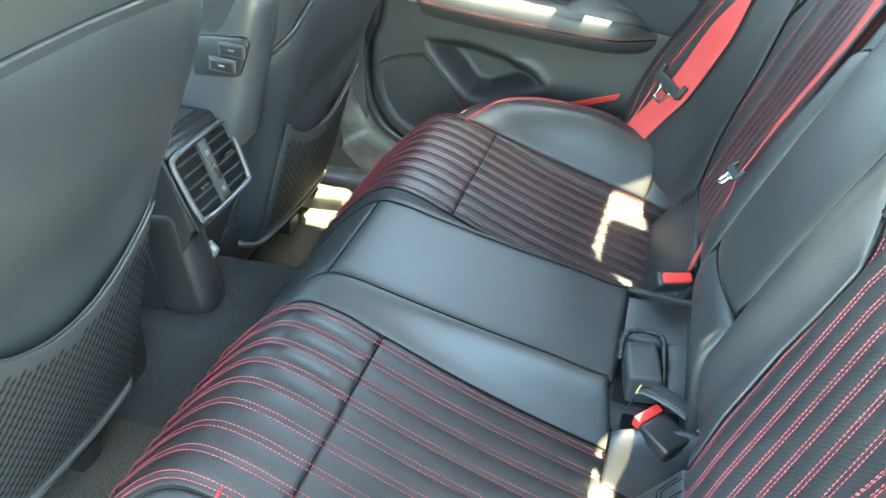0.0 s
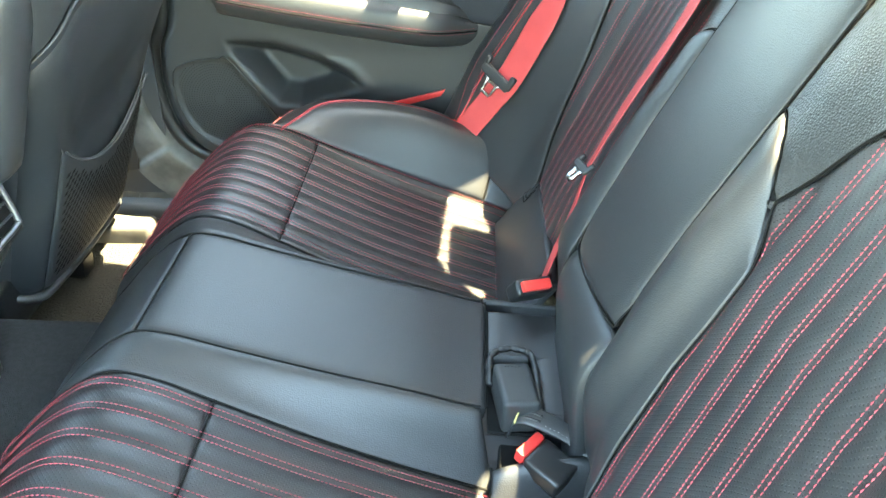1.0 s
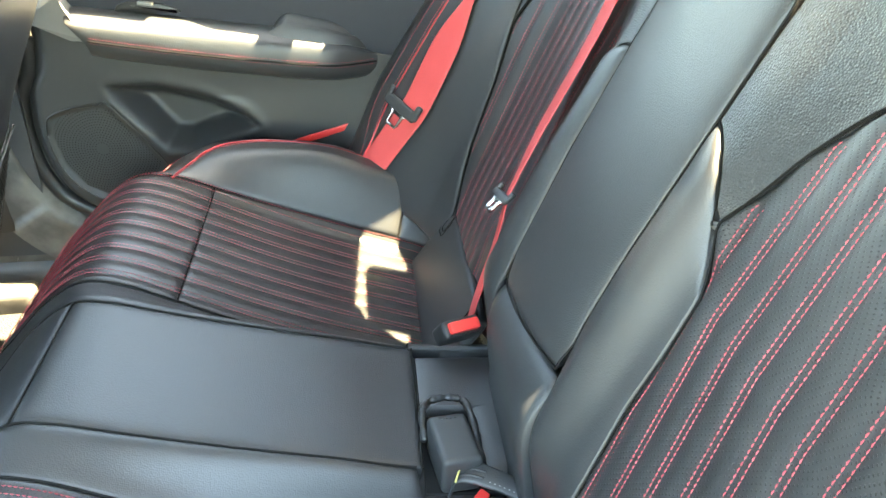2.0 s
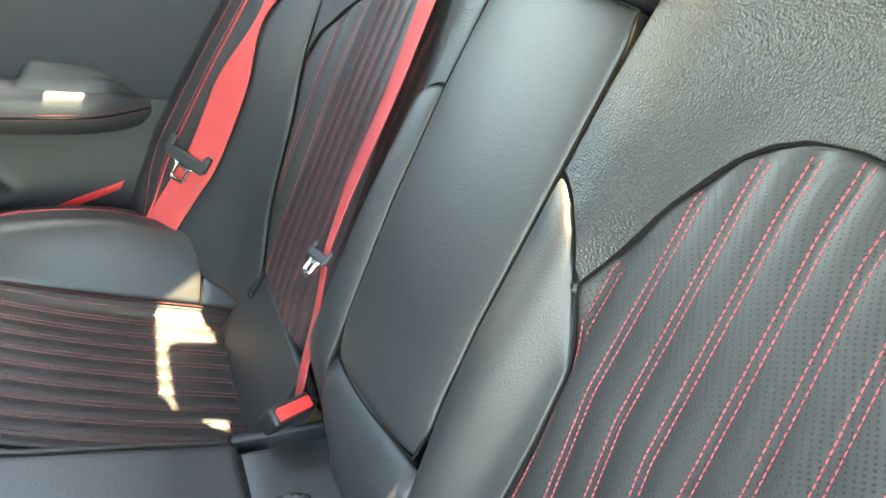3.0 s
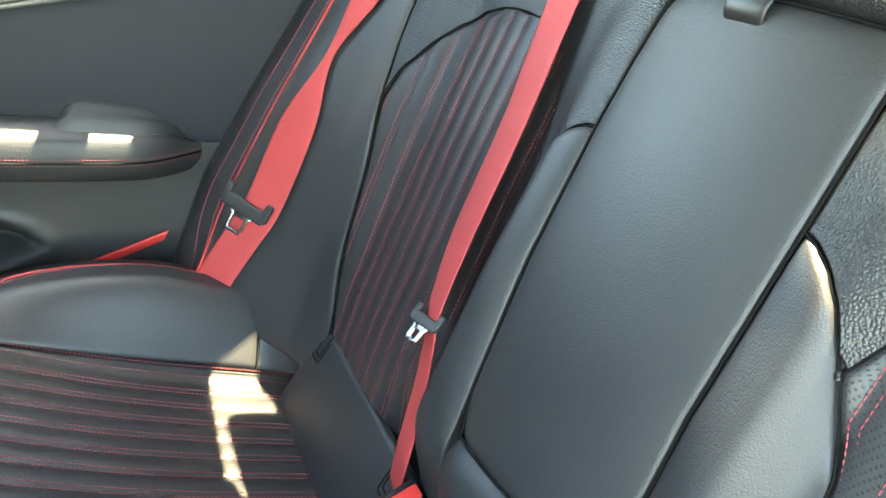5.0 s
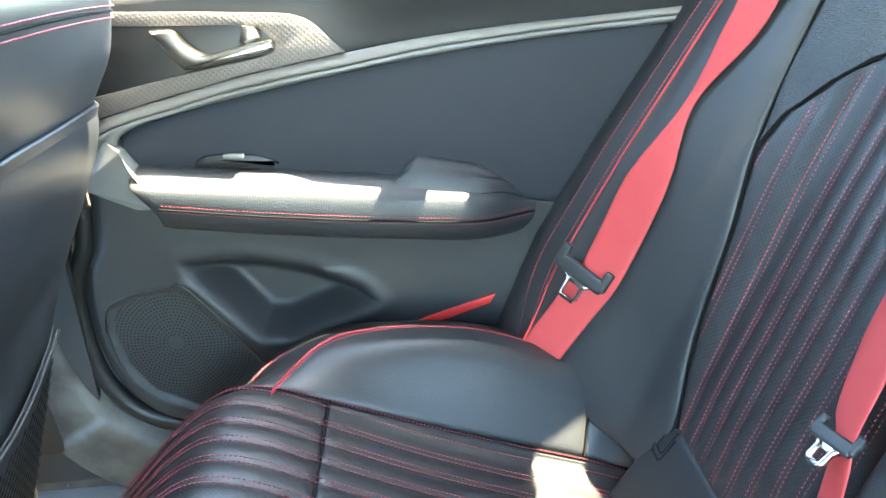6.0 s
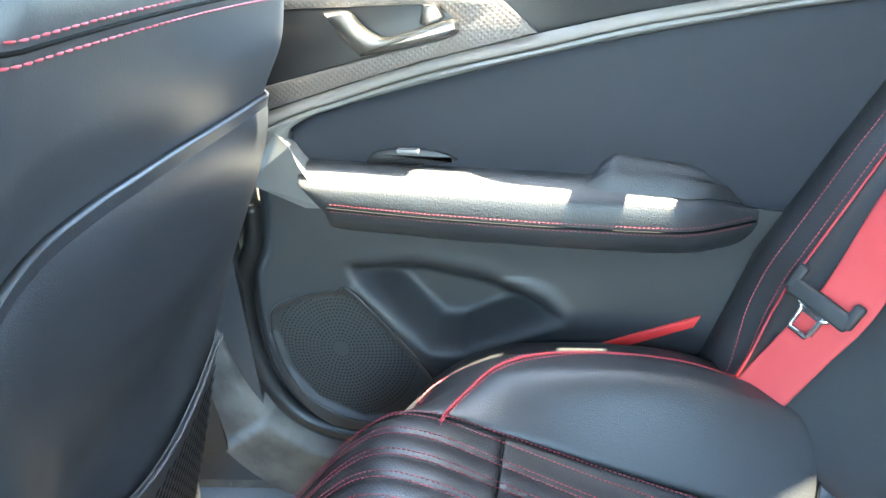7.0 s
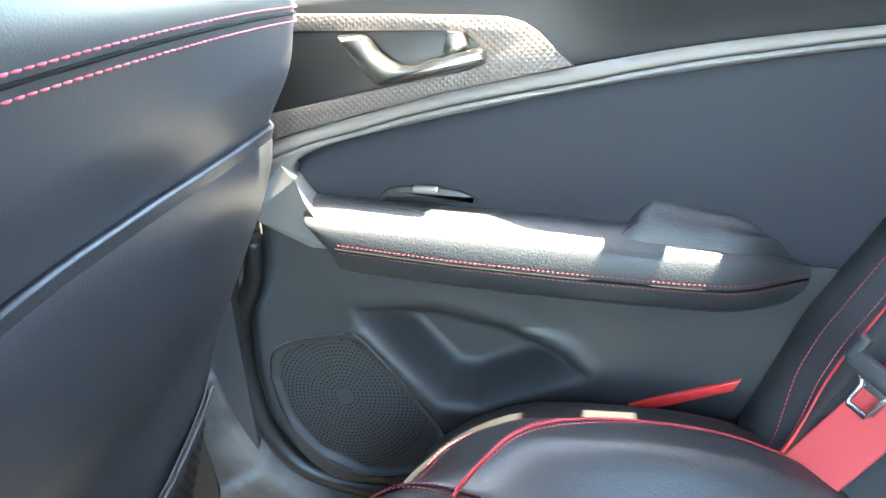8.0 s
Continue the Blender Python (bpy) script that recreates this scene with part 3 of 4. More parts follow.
# solid core behind the covers
def core_back(u, v):
    d = -0.62 + 1.24 * v
    return backrest(-0.05 + 0.70 * u, min(abs(d), 0.43), 1 if d > 0 else -1, -0.035) + np.array([0, (d - math.copysign(min(abs(d), 0.43), d)), 0])
pad("seat_core", core_back, 8, 30, PLASTIC_BLACK, back_ob, "dark backing", thick=0.06, sink=0)
def core_cushion(u, v):
    d = -0.60 + 1.20 * v
    p = cushion(0.02 + 0.98 * u, min(abs(d), 0.5), 1 if d > 0 else -1)
    return np.array([p[0] + (0.02 if u < 0.3 else 0), MID + d, p[2] - 0.022])
pad("seat_core", core_cushion, 20, 30, PLASTIC_BLACK, cushion_ob, "dark backing", thick=0.03, sink=0)

# ---- car shell ----
def block(name, lo, hi, mat, label="", bevel=0.004, parent=None):
    lo, hi = Vector(lo), Vector(hi)
    bm = rounded_box(tuple(hi - lo), bevel, 2, Matrix.Translation((lo + hi) / 2))
    return part(name, bm, mat, parent, label)


def setting(ob, label, category):
    return tagged(ob, label, category, kind="structure")


ground = finish("ground", [(-2000, -2000, -0.30), (2000, -2000, -0.30), (2000, 2000, -0.30), (-2000, 2000, -0.30)], [(0, 1, 2, 3)], GROUND)
setting(ground, "pale sunlit pavement beside the car", "ground")
FLOOR_Z = 0.05
# Whole floor takes the lightened carpet so its sunlit part reads bright.
floor = block("floor", (-1.9, 0.24, -0.06), (0.35, 1.54, FLOOR_Z), CARPET_LIT)
setting(floor, "coarse footwell carpet, coloured lighter for the sunlit patch beside the sill", "floor")


def lathe_y(name, outline, y0, y1, mat, parent=None, label="", bevel=0.01):
    """An outline in x, z drawn out along y."""
    bm = prism([(x, z) for x, z in outline], y1 - y0, Matrix(((1, 0, 0, 0), (0, 0, 1, y0), (0, 1, 0, 0), (0, 0, 0, 1))), bevel)
    return part(name, bm, mat, parent, label)


def along_x(name, section, x0, x1, mat, parent=None, label="", n=2, fn=None):
    """A closed section in y, z drawn out along x, shifted by fn(x)."""
    verts, faces = [], []
    k = len(section)
    xs = np.linspace(x0, x1, n)
    for x in xs:
        dy, dz, sc = fn(x) if fn else (0, 0, 1)
        verts += [(x, y * 1 + dy, z + dz) for y, z in section]
    for i in range(n - 1):
        faces += [(i * k + j, i * k + (j + 1) % k, (i + 1) * k + (j + 1) % k, (i + 1) * k + j) for j in range(k)]
    faces += [tuple(range(k)), tuple((n - 1) * k + j for j in range(k))]
    return finish(name, verts, faces, mat, parent, label)


tunnel = along_x("tunnel", [(MID + d, FLOOR_Z - 0.02 + h) for d, h in spline([(-0.16, 0), (-0.135, 0.08), (-0.105, 0.167), (-0.08, 0.187), (0, 0.192), (0.08, 0.187), (0.105, 0.167), (0.135, 0.08), (0.16, 0)], 40)], -1.9, -0.40, CARPET)
setting(tunnel, "carpeted tunnel along the middle of the floor", "floor")
# far sill, outer walls, roof and pillars round the glass
sill = along_x("sill", [(1.522, -0.02), (1.524, 0.065), (1.532, 0.080), (1.56, 0.086), (1.60, 0.12), (1.66, 0.15), (1.66, -0.02)], -1.9, 0.3, PLASTIC_HARD)
setting(sill, "dark plastic door sill trim", "sill")
near_sill = along_x("sill", [(0.261, -0.02), (0.259, 0.065), (0.251, 0.080), (0.223, 0.086), (0.183, 0.12), (0.123, 0.15), (0.123, -0.02)], -1.9, 0.3, PLASTIC_HARD)
setting(near_sill, "dark plastic door sill trim", "sill")


def shell(name, fn, nu, nv, mat, label, category, out, thick=0.03):
    global OUT
    keep, OUT = OUT, out
    ob = pad(name, fn, nu, nv, mat, None, thick=thick, sink=0)
    OUT = keep
    return setting(ob, label, category)


def header_notch_x(d):
    """The unseen roof's rear edge over the rear window, notched to shape the sun patches."""
    if d < 0:
        return float(np.interp(-d, (0.0, 0.075, 0.095, 0.22, 0.25, 0.60), (0.415, 0.410, 0.372, 0.368, 0.450, 0.455)))
    return float(np.interp(d, (0.0, 0.12, 0.20, 0.23, 0.25, 0.27, 0.49, 0.54, 0.60), (0.415, 0.412, 0.405, 0.368, 0.342, 0.296, 0.294, 0.45, 0.45)))


def roof_at(u, v):
    d = (v - 0.5) * 1.15
    x = -1.05 + (header_notch_x(d) + 1.05) * u
    # Side edges narrowed and widened to steer sun onto the floor and armrest.
    d *= float(np.interp(x, (-0.266, -0.206, -0.096, -0.066, 0.004, 0.034), (0.90, 0.83, 0.83, 1.07, 1.07, 1.0)))
    return np.array([x, MID + d, 1.115 - 0.055 * (2 * v - 1) ** 2 - 0.05 * ((x + 0.45) / 0.8) ** 2])


roof = shell("ceiling", roof_at, 12, 36, LINING, "unseen pale headlining, its edges cut to shape the sun patches", "ceiling", (0, 0, -1), 0.045)
# Added strip, out of view: keeps sun off the far wing, flap and belt.
def sun_block_at(u, v):
    d = 0.075 + 0.50 * v
    x = float(np.interp(d, (0.19, 0.21, 0.44, 0.46), (0.415, 0.388, 0.388, 0.368))) + 0.055 * u
    return np.array([x, MID + d, 1.112 - 0.055 * (d / 0.575) ** 2 - 0.05 * ((x + 0.45) / 0.8) ** 2])


sun_block = shell("ceiling", sun_block_at, 6, 16, LINING, "unseen headlining strip added to block sun over the far rear seat", "ceiling", (0, 0, -1), 0.045)
shelf = block("parcel_shelf", (0.36, 0.30, 0.80), (1.05, 1.48, 0.84), PLASTIC, bevel=0.01)
setting(shelf, "dark cloth rear parcel shelf", "shelf")
rear_wall = block("wall_rear", (0.34, 0.26, 0.10), (0.40, 1.52, 0.80), PLASTIC_BLACK)
setting(rear_wall, "dark partition behind the rear seat", "wall")


def pillar(name, a, b, wa, wb, depth, mat, label):
    """A flat bar from a to b, as wide as wa and wb along x."""
    verts, faces = [], []
    for p, w in ((a, wa), (b, wb)):
        for dx, dy in ((-w / 2, 0), (w / 2, 0), (w / 2, depth), (-w / 2, depth)):
            verts.append((p[0] + dx, p[1] + dy, p[2]))
    faces = [(0, 1, 2, 3), (4, 5, 6, 7)] + [(i, (i + 1) % 4, 4 + (i + 1) % 4, 4 + i) for i in range(4)]
    return setting(finish(name, verts, faces, mat, flat=True), label, "pillar")


for sgn in (1, -1):
    y0, y1, dep = MID + sgn * 0.660, MID + sgn * 0.585, 0.05 * sgn
    pillar("b_pillar", (-0.74, y0, 0.05), (-0.66, y1, 1.06), 0.14, 0.10, dep, PLASTIC_HARD, "dark plastic door pillar between the side windows")
    pillar("a_pillar", (-1.95, y0, 0.72), (-1.05, y1, 1.06), 0.10, 0.08, dep, LINING, "pale windscreen pillar")
    verts = [(0.17, y0, 0.70), (1.05, y0, 0.70), (1.05, y0 - 0.02 * sgn, 0.86), (0.62, y1, 1.0), (0.13, y1, 1.06), (0.145, y1, 0.98)]
    n = len(verts)
    verts += [(x, y + dep, z) for x, y, z in verts]
    setting(finish("c_pillar", verts, [tuple(range(n)), tuple(range(n, 2 * n))] + [(i, (i + 1) % n, n + (i + 1) % n, n + i) for i in range(n)], LINING, flat=True), "pale rear roof pillar", "pillar")
front_wall = block("wall_front", (-1.95, 0.26, 0.10), (-1.70, 1.52, 0.76), PLASTIC, bevel=0.03)
setting(front_wall, "dark dashboard closing the cabin ahead", "dashboard")
far_front = block("front_door_far", (-1.75, 1.53, 0.15), (-0.72, 1.60, 0.74), PLASTIC, bevel=0.02)
setting(far_front, "dark front door panel", "door")
near_front = block("front_door_near", (-1.75, 0.18, 0.15), (-0.72, 0.25, 0.74), PLASTIC, bevel=0.02)
setting(near_front, "dark front door panel", "door")
for yy in (1.548, 0.185):
    trim = block("pillar_trim", (-1.00, yy, 0.02), (-0.625, yy + 0.05, 0.60), TRIM_GREY, bevel=0.012)
    setting(trim, "scuffed grey plastic trim at the foot of the pillar", "trim")
far_quarter = block("wall_quarter", (-0.72, 1.60, 0.12), (1.1, 1.66, 0.72), PLASTIC)
setting(far_quarter, "dark body side behind the door", "wall")
near_quarter = block("wall_quarter", (0.16, 0.18, 0.12), (1.1, 0.25, 0.78), PLASTIC)
setting(near_quarter, "dark body side behind the door", "wall")

# ---- far rear door ----
door = thing("rear_door", "closed dark rear car door with stitched armrest", "car door")


def on_door(points, y, depth=0.004, bevel=0.0015, toward=1):
    """A plate of that x, z outline whose face stands at y, its thickness going outwards."""
    return prism(points, depth, Matrix(((1, 0, 0, 0), (0, 0, -1, y + depth), (0, 1, 0, 0), (0, 0, 0, 1))), bevel)




DOOR_FRONT = spline([(-0.620, 0.74), (-0.605, 0.60), (-0.605, 0.52), (-0.615, 0.458), (-0.637, 0.417), (-0.645, 0.344), (-0.634, 0.267), (-0.60, 0.212), (-0.533, 0.184), (-0.40, 0.170)], 60)
DOOR_REAR = [(0.172, -0.16), (0.25, -0.11), (0.306, -0.07), (0.345, -0.03), (0.435, 0.03), (0.517, 0.09), (0.62, 0.17), (0.74, 0.24)]
POCKET = [(-0.507, 0.427), (-0.502, 0.410), (-0.424, 0.312), (-0.38, 0.307), (-0.268, 0.349), (-0.285, 0.371), (-0.343, 0.404), (-0.425, 0.427)]
SPEAKER = [(-0.622, 0.340), (-0.612, 0.372), (-0.58, 0.387), (-0.531, 0.393), (-0.505, 0.389), (-0.425, 0.271), (-0.43, 0.215), (-0.523, 0.207), (-0.582, 0.237), (-0.612, 0.283)]


def inside(poly, x, z):
    """The distance from a point to the rim of a polygon, positive inside it."""
    best, odd = 1e9, False
    for (ax, az), (bx, bz) in zip(poly, poly[1:] + poly[:1]):
        t = max(0.0, min(1.0, ((x - ax) * (bx - ax) + (z - az) * (bz - az)) / ((bx - ax) ** 2 + (bz - az) ** 2)))
        best = min(best, math.hypot(x - ax - t * (bx - ax), z - az - t * (bz - az)))
        if (az > z) != (bz > z) and x < (bx - ax) * (z - az) / (bz - az) + ax:
            odd = not odd
    return best if odd else -best


def door_face(x, z):
    """How far in the moulded panel stands at x, z."""
    y = 1.530
    p = inside(POCKET, x, z)
    y += 0.050 * sstep(-0.004, 0.032, p) - 0.004 * math.exp(-((p + 0.010) / 0.009) ** 2) * (1 if z < 0.40 else 0.3)
    q = inside(SPEAKER, x, z)
    y += 0.006 * sstep(-0.003, 0.006, q)
    y -= 0.003 * sstep(0.40, 0.47, z)
    f = float(np.interp(z, DOOR_FRONT[::-1, 1], DOOR_FRONT[::-1, 0]))
    y += 0.018 * (1 - sstep(0.0, 0.022, x - f)) + 0.02 * (1 - sstep(0.172, 0.20, z))
    return y


def lower(u, v):
    z = 0.172 + (0.548 - 0.17 * 0.55 * v - 0.172) * u
    a = float(np.interp(z, DOOR_FRONT[::-1, 1], DOOR_FRONT[::-1, 0]))
    b = table(DOOR_REAR, z)
    x = a + (b - a) * v
    return np.array([x, door_face(x, z), z])


OUT = (0, -1, 0)
pad("lower_panel", lower, 90, 130, PLASTIC, door, "soft dark grey moulded panel with a map pocket", sink=0, inset=(0.02, 0.02))
# upper insert, cap above the bright strip
STRIP_LOW = spline([(-0.600, 0.560), (-0.556, 0.572), (-0.543, 0.595), (-0.523, 0.607), (-0.486, 0.617), (-0.383, 0.634), (-0.276, 0.650), (-0.177, 0.661), (-0.085, 0.669), (-0.011, 0.673), (0.16, 0.678)], 60)
STRIP_MID = spline([(-0.600, 0.590), (-0.570, 0.597), (-0.542, 0.607), (-0.515, 0.614), (-0.485, 0.620), (-0.389, 0.640), (-0.267, 0.6555), (-0.177, 0.667), (-0.085, 0.674), (-0.011, 0.678), (0.16, 0.683)], 60)
STRIP_TOP = spline([(-0.600, 0.606), (-0.570, 0.614), (-0.545, 0.620), (-0.515, 0.627), (-0.481, 0.634), (-0.384, 0.653), (-0.268, 0.669), (-0.178, 0.679), (-0.086, 0.6845), (-0.012, 0.686), (0.16, 0.690)], 60)


def upper(u, v):
    i = v * 59
    k = int(min(i, 58))
    top = STRIP_LOW[k] + (STRIP_LOW[k + 1] - STRIP_LOW[k]) * (i - k)
    low = np.array([top[0], 0.545 - 0.16 * (top[0] + 0.54)])
    p = low + (top - low) * u
    return np.array([p[0], 1.528 - 0.006 * math.sin(math.pi * u), p[1]])


pad("upper_insert", upper, 24, 60, DOOR_SOFT, door, "smooth dark blue-grey padded insert", sink=0.005)


def cap(u, v):
    i = v * 59
    k = int(min(i, 58))
    low = STRIP_TOP[k] + (STRIP_TOP[k + 1] - STRIP_TOP[k]) * (i - k)
    top = np.array([low[0], 0.739 - 0.015 * (low[0] + 0.3) + 0.020])
    p = low + (top - low) * u
    return np.array([p[0], 1.527 + 0.04 * sstep(0.93, 1.0, u) - 0.020 * sstep(0.0, 0.92, u) * sstep(-0.29, -0.2, p[0]), p[1]])


pad("window_ledge", cap, 14, 60, PLASTIC, door, "dark grained top roll below the window", sink=0.002)
ribbon("bright_strip", [(x, 1.525, z) for x, z in STRIP_TOP], [(x, 1.520, z) for x, z in STRIP_MID], 0.005, SATIN, door, "satin silver trim strip", facing=(0, -1, 0))
ribbon("bright_lip", [(x, 1.517, z) for x, z in STRIP_MID], [(x, 1.523, z) for x, z in STRIP_LOW], 0.004, SILVER, door, "pale satin lower lip", facing=(0, -1, 0))
# patterned plate round the handle
trim_outline = [(-0.600, 0.740), (-0.427, 0.727), (-0.345, 0.7195), (-0.325, 0.717), (-0.309, 0.711), (-0.297, 0.702), (-0.268, 0.671), (-0.384, 0.655), (-0.481, 0.636), (-0.545, 0.622), (-0.600, 0.609), (-0.600, 0.634), (-0.560, 0.643), (-0.435, 0.6635), (-0.362, 0.6735), (-0.347, 0.678), (-0.344, 0.688), (-0.361, 0.706), (-0.372, 0.709), (-0.397, 0.711), (-0.600, 0.724)]
part("patterned_plate", on_door(trim_outline, 1.517, 0.008, 0.0012), KNURL, door, "silver plate with a fine raised diamond pattern")
part("handle_recess", on_door([(-0.600, 0.726), (-0.390, 0.713), (-0.340, 0.692), (-0.342, 0.674), (-0.600, 0.632)], 1.524, 0.004, 0.001), PLASTIC_BLACK, door, "dark recess behind the handle")
lever = [tuple(p) for p in spline([(-0.479, 0.7125), (-0.4545, 0.711), (-0.442, 0.696), (-0.429, 0.685), (-0.416, 0.682), (-0.383, 0.688), (-0.351, 0.693), (-0.345, 0.687), (-0.350, 0.679), (-0.396, 0.671), (-0.441, 0.6655), (-0.450, 0.670), (-0.465, 0.688)], 60)]
part("door_handle", on_door(lever, 1.503, 0.016, 0.0042), CHROME, door, "bright chrome pull handle")
part("lock_tab", on_door([(-0.377, 0.710), (-0.383, 0.692), (-0.375, 0.689), (-0.358, 0.695), (-0.363, 0.708)], 1.508, 0.012, 0.003), CHROME, door, "chrome lock tab")
face = [(-0.605, 1.520, 0.602), (-0.560, 1.516, 0.594), (-0.540, 1.502, 0.580), (-0.529, 1.490, 0.561), (-0.500, 1.479, 0.515), (-0.530, 1.492, 0.513), (-0.605, 1.518, 0.538)]
verts = face + [(x, y + 0.035, z) for x, y, z in face]
finish("corner_plate", verts, [tuple(range(7)), tuple(range(13, 6, -1))] + [(i, (i + 1) % 7, 7 + (i + 1) % 7, 7 + i) for i in range(7)], SILVER, door, "pale silver corner piece ahead of the armrest", flat=True)


# armrest
def arm_z(x):
    return (float(np.interp(x, (-0.53, -0.445, -0.333, -0.219, -0.10, -0.06), (0.559, 0.548, 0.534, 0.519, 0.503, 0.486))),
            float(np.interp(x, (-0.51, -0.387, -0.28, -0.178, -0.074), (0.519, 0.498, 0.482, 0.469, 0.459))),
            float(np.interp(x, (-0.53, -0.50, -0.339, -0.174, -0.085), (0.502, 0.492, 0.455, 0.431, 0.423))))


def rest_back(x):
    """How far the armrest's face draws back towards the door."""
    return 0.010 * sstep(-0.50, -0.10, x) + 0.040 * sstep(-0.155, -0.048, x) ** 1.5


def rest_at(u, v):
    skew = 0.030 * sstep(0.25, 0.75, u)
    x = -0.533 + skew + (0.482 - skew) * v
    zt, zs, zb = arm_z(x)
    sec = spline([(1.537, zt + 0.001), (1.517, zt + 0.001), (1.505, zt - 0.001), (1.495, zt - 0.006), (1.484, zt - 0.014), (1.4785, 0.5 * (zt + zs)), (1.4765, zs + 0.010), (1.4765, zs), (1.4775, zs - 0.008), (1.481, zs - 0.018), (1.490, zs - 0.029), (1.508, zb + 0.003), (1.537, zb - 0.012)], 41)
    f = u * 40
    k = int(min(f, 39))
    p = sec[k] + (sec[k + 1] - sec[k]) * (f - k)
    return np.array([x, min(1.537, p[0] + rest_back(x)), p[1]])


OUT = (0, -0.8, 0.5)
rest = pad("armrest", rest_at, 50, 60, LEATHER_REST, door, "black leather armrest with double red stitching", thick=0.004, sink=0.002)
lines = []
for dz in (0.0038, -0.0042):
    P = []
    for x in np.linspace(-0.498, -0.058, 80):
        zt, zs, zb = arm_z(x)
        P.append((x, 1.4762 + rest_back(x) + (0.0004 if dz < 0 else 0.0), zs + dz))
    lines.append((P, np.tile((0, -1, 0), (80, 1))))
stitches("red_stitching", lines, STITCH, rest)
P = [(x, 1.4762 + rest_back(x), arm_z(x)[1] - 0.001) for x in np.linspace(-0.500, -0.056, 80)]
tube("dark_welt", P, 0.0013, SEAM_SHADE, rest)


def rear_pad(u, v):
    x = -0.222 + 0.168 * v
    top = float(np.interp(x, (-0.222, -0.212, -0.198, -0.13, -0.085, -0.06, -0.053), (0.526, 0.536, 0.544, 0.528, 0.510, 0.492, 0.484)))
    low = arm_z(x)[0] - 0.010
    sec = spline([(1.537, top - 0.001), (1.525, top), (1.514, top - 0.003), (1.507, top - 0.010), (1.500, 0.5 * (top + low)), (1.492, low)], 31)
    f = u * 30
    k = int(min(f, 29))
    p = sec[k] + (sec[k + 1] - sec[k]) * (f - k)
    return np.array([x + 0.016 * (0.5 - u) * (1 - v), min(1.537, p[0] + 0.006 + 0.036 * sstep(-0.14, -0.048, x) ** 1.5), p[1]])


pad("raised_pad", rear_pad, 24, 36, LEATHER_REST, rest, "raised black rear pad of the armrest", thick=0.003, sink=0.001)
part("switch_plate", on_door([tuple(q) for q in spline([(-0.466, 0.550), (-0.455, 0.562), (-0.43, 0.5655), (-0.385, 0.560), (-0.362, 0.546), (-0.41, 0.545), (-0.466, 0.550)], 30)][:-1], 1.5185, 0.02, 0.006), PLASTIC_BLACK, rest, "black window switch plate")
part("window_switch", rounded_box((0.024, 0.010, 0.005), 0.0015, 2, pose(-0.412, 1.512, 0.5635, 0, 5, 0)), SILVER, rest, "small silver-edged window switch")
part("reflector", on_door([(-0.221, 0.3145), (-0.213, 0.3055), (-0.118, 0.334), (-0.110, 0.347), (-0.198, 0.322)], 1.5255, 0.02, 0.0015), RED, door, "red reflector strip")
# Out of view; stands here to keep sun off the armrest's raised pad.
part("sail_shade_panel", on_door([(-0.086, 0.725), (0.254, 0.725), (0.27, 1.0), (0.144, 0.985), (0.042, 0.87)], 1.519, 0.04, 0.004), PLASTIC, door, "unseen dark sail panel behind the window, placed to shade the raised pad")
part("window_divider", on_door([(-0.139, 0.73), (-0.079, 0.73), (0.069, 1.04), (0.009, 1.04)], 1.485, 0.06, 0.004), PLASTIC_BLACK, door, "black upright bar of the window")
# loudspeaker
verts, faces = [], []
cx, cz = -0.537, 0.312
for r in np.arange(0.012, 0.098, 0.0047):
    n = int(2 * math.pi * r / 0.0047)
    for i in range(n):
        a = 2 * math.pi * i / n
        x, z = cx + r * math.cos(a), cz + r * math.sin(a)
        if inside(SPEAKER, x, z) > 0.008:
            y = door_face(x, z) - 0.0006
            k = len(verts)
            verts += [(x + 0.0011 * math.cos(b), y, z + 0.0011 * math.sin(b)) for b in np.linspace(0, 2 * math.pi, 7)[:6]]
            faces.append(tuple(range(k, k + 6)))
tagged(finish("speaker_holes", verts, faces, SEAM_SHADE, door, "rings of small round grille holes", flat=True), kind="stuff")
ring = SPEAKER + SPEAKER[:1]
ringp = spline(ring, 80)
tube("speaker_rim", [(x, door_face(x, z) - 0.0005, z) for x, z in ringp], 0.0016, PLASTIC_BLACK, door)
# weather seal round the door's front and rear edges
tube("door_seal", [(x - 0.013, 1.548, z - 0.006) for x, z in DOOR_FRONT[14:]] , 0.013, PLASTIC_BLACK, door, "black rubber weather seal")
tube("door_seal", [(x + 0.05, 1.522, z) for z, x in DOOR_REAR[1:]], 0.012, PLASTIC_BLACK, door, "black rubber weather seal")
OUT = (-0.5, 0, 0.86)

def foot_trim(u, v):
    c = FOOT_LINE[int(round(v * 79))]
    a, b = FOOT_LINE[max(0, int(round(v * 79)) - 1)], FOOT_LINE[min(79, int(round(v * 79)) + 1)]
    t = (b - a) / np.linalg.norm(b - a)
    out = np.array([t[1], -t[0]]) if t[1] < 0 else np.array([t[1], -t[0]])
    if out[0] > 0:
        out = -out
    q = c + out * (0.022 + 0.115 * u)
    return np.array([q[0], 1.556 - 0.030 * sstep(0.0, 0.22, u) + 0.012 * u, q[1]])


FOOT_LINE = spline([tuple(q) for q in DOOR_FRONT[12::4]] + [(-0.30, 0.166), (-0.20, 0.165)], 80)
OUT = (0, -1, 0)
foot = pad("pillar_foot", foot_trim, 20, 80, TRIM_GREY, None, thick=0.01, sink=0)
setting(foot, "scuffed grey-brown moulded trim round the door opening", "trim")
OUT = (-0.5, 0, 0.86)

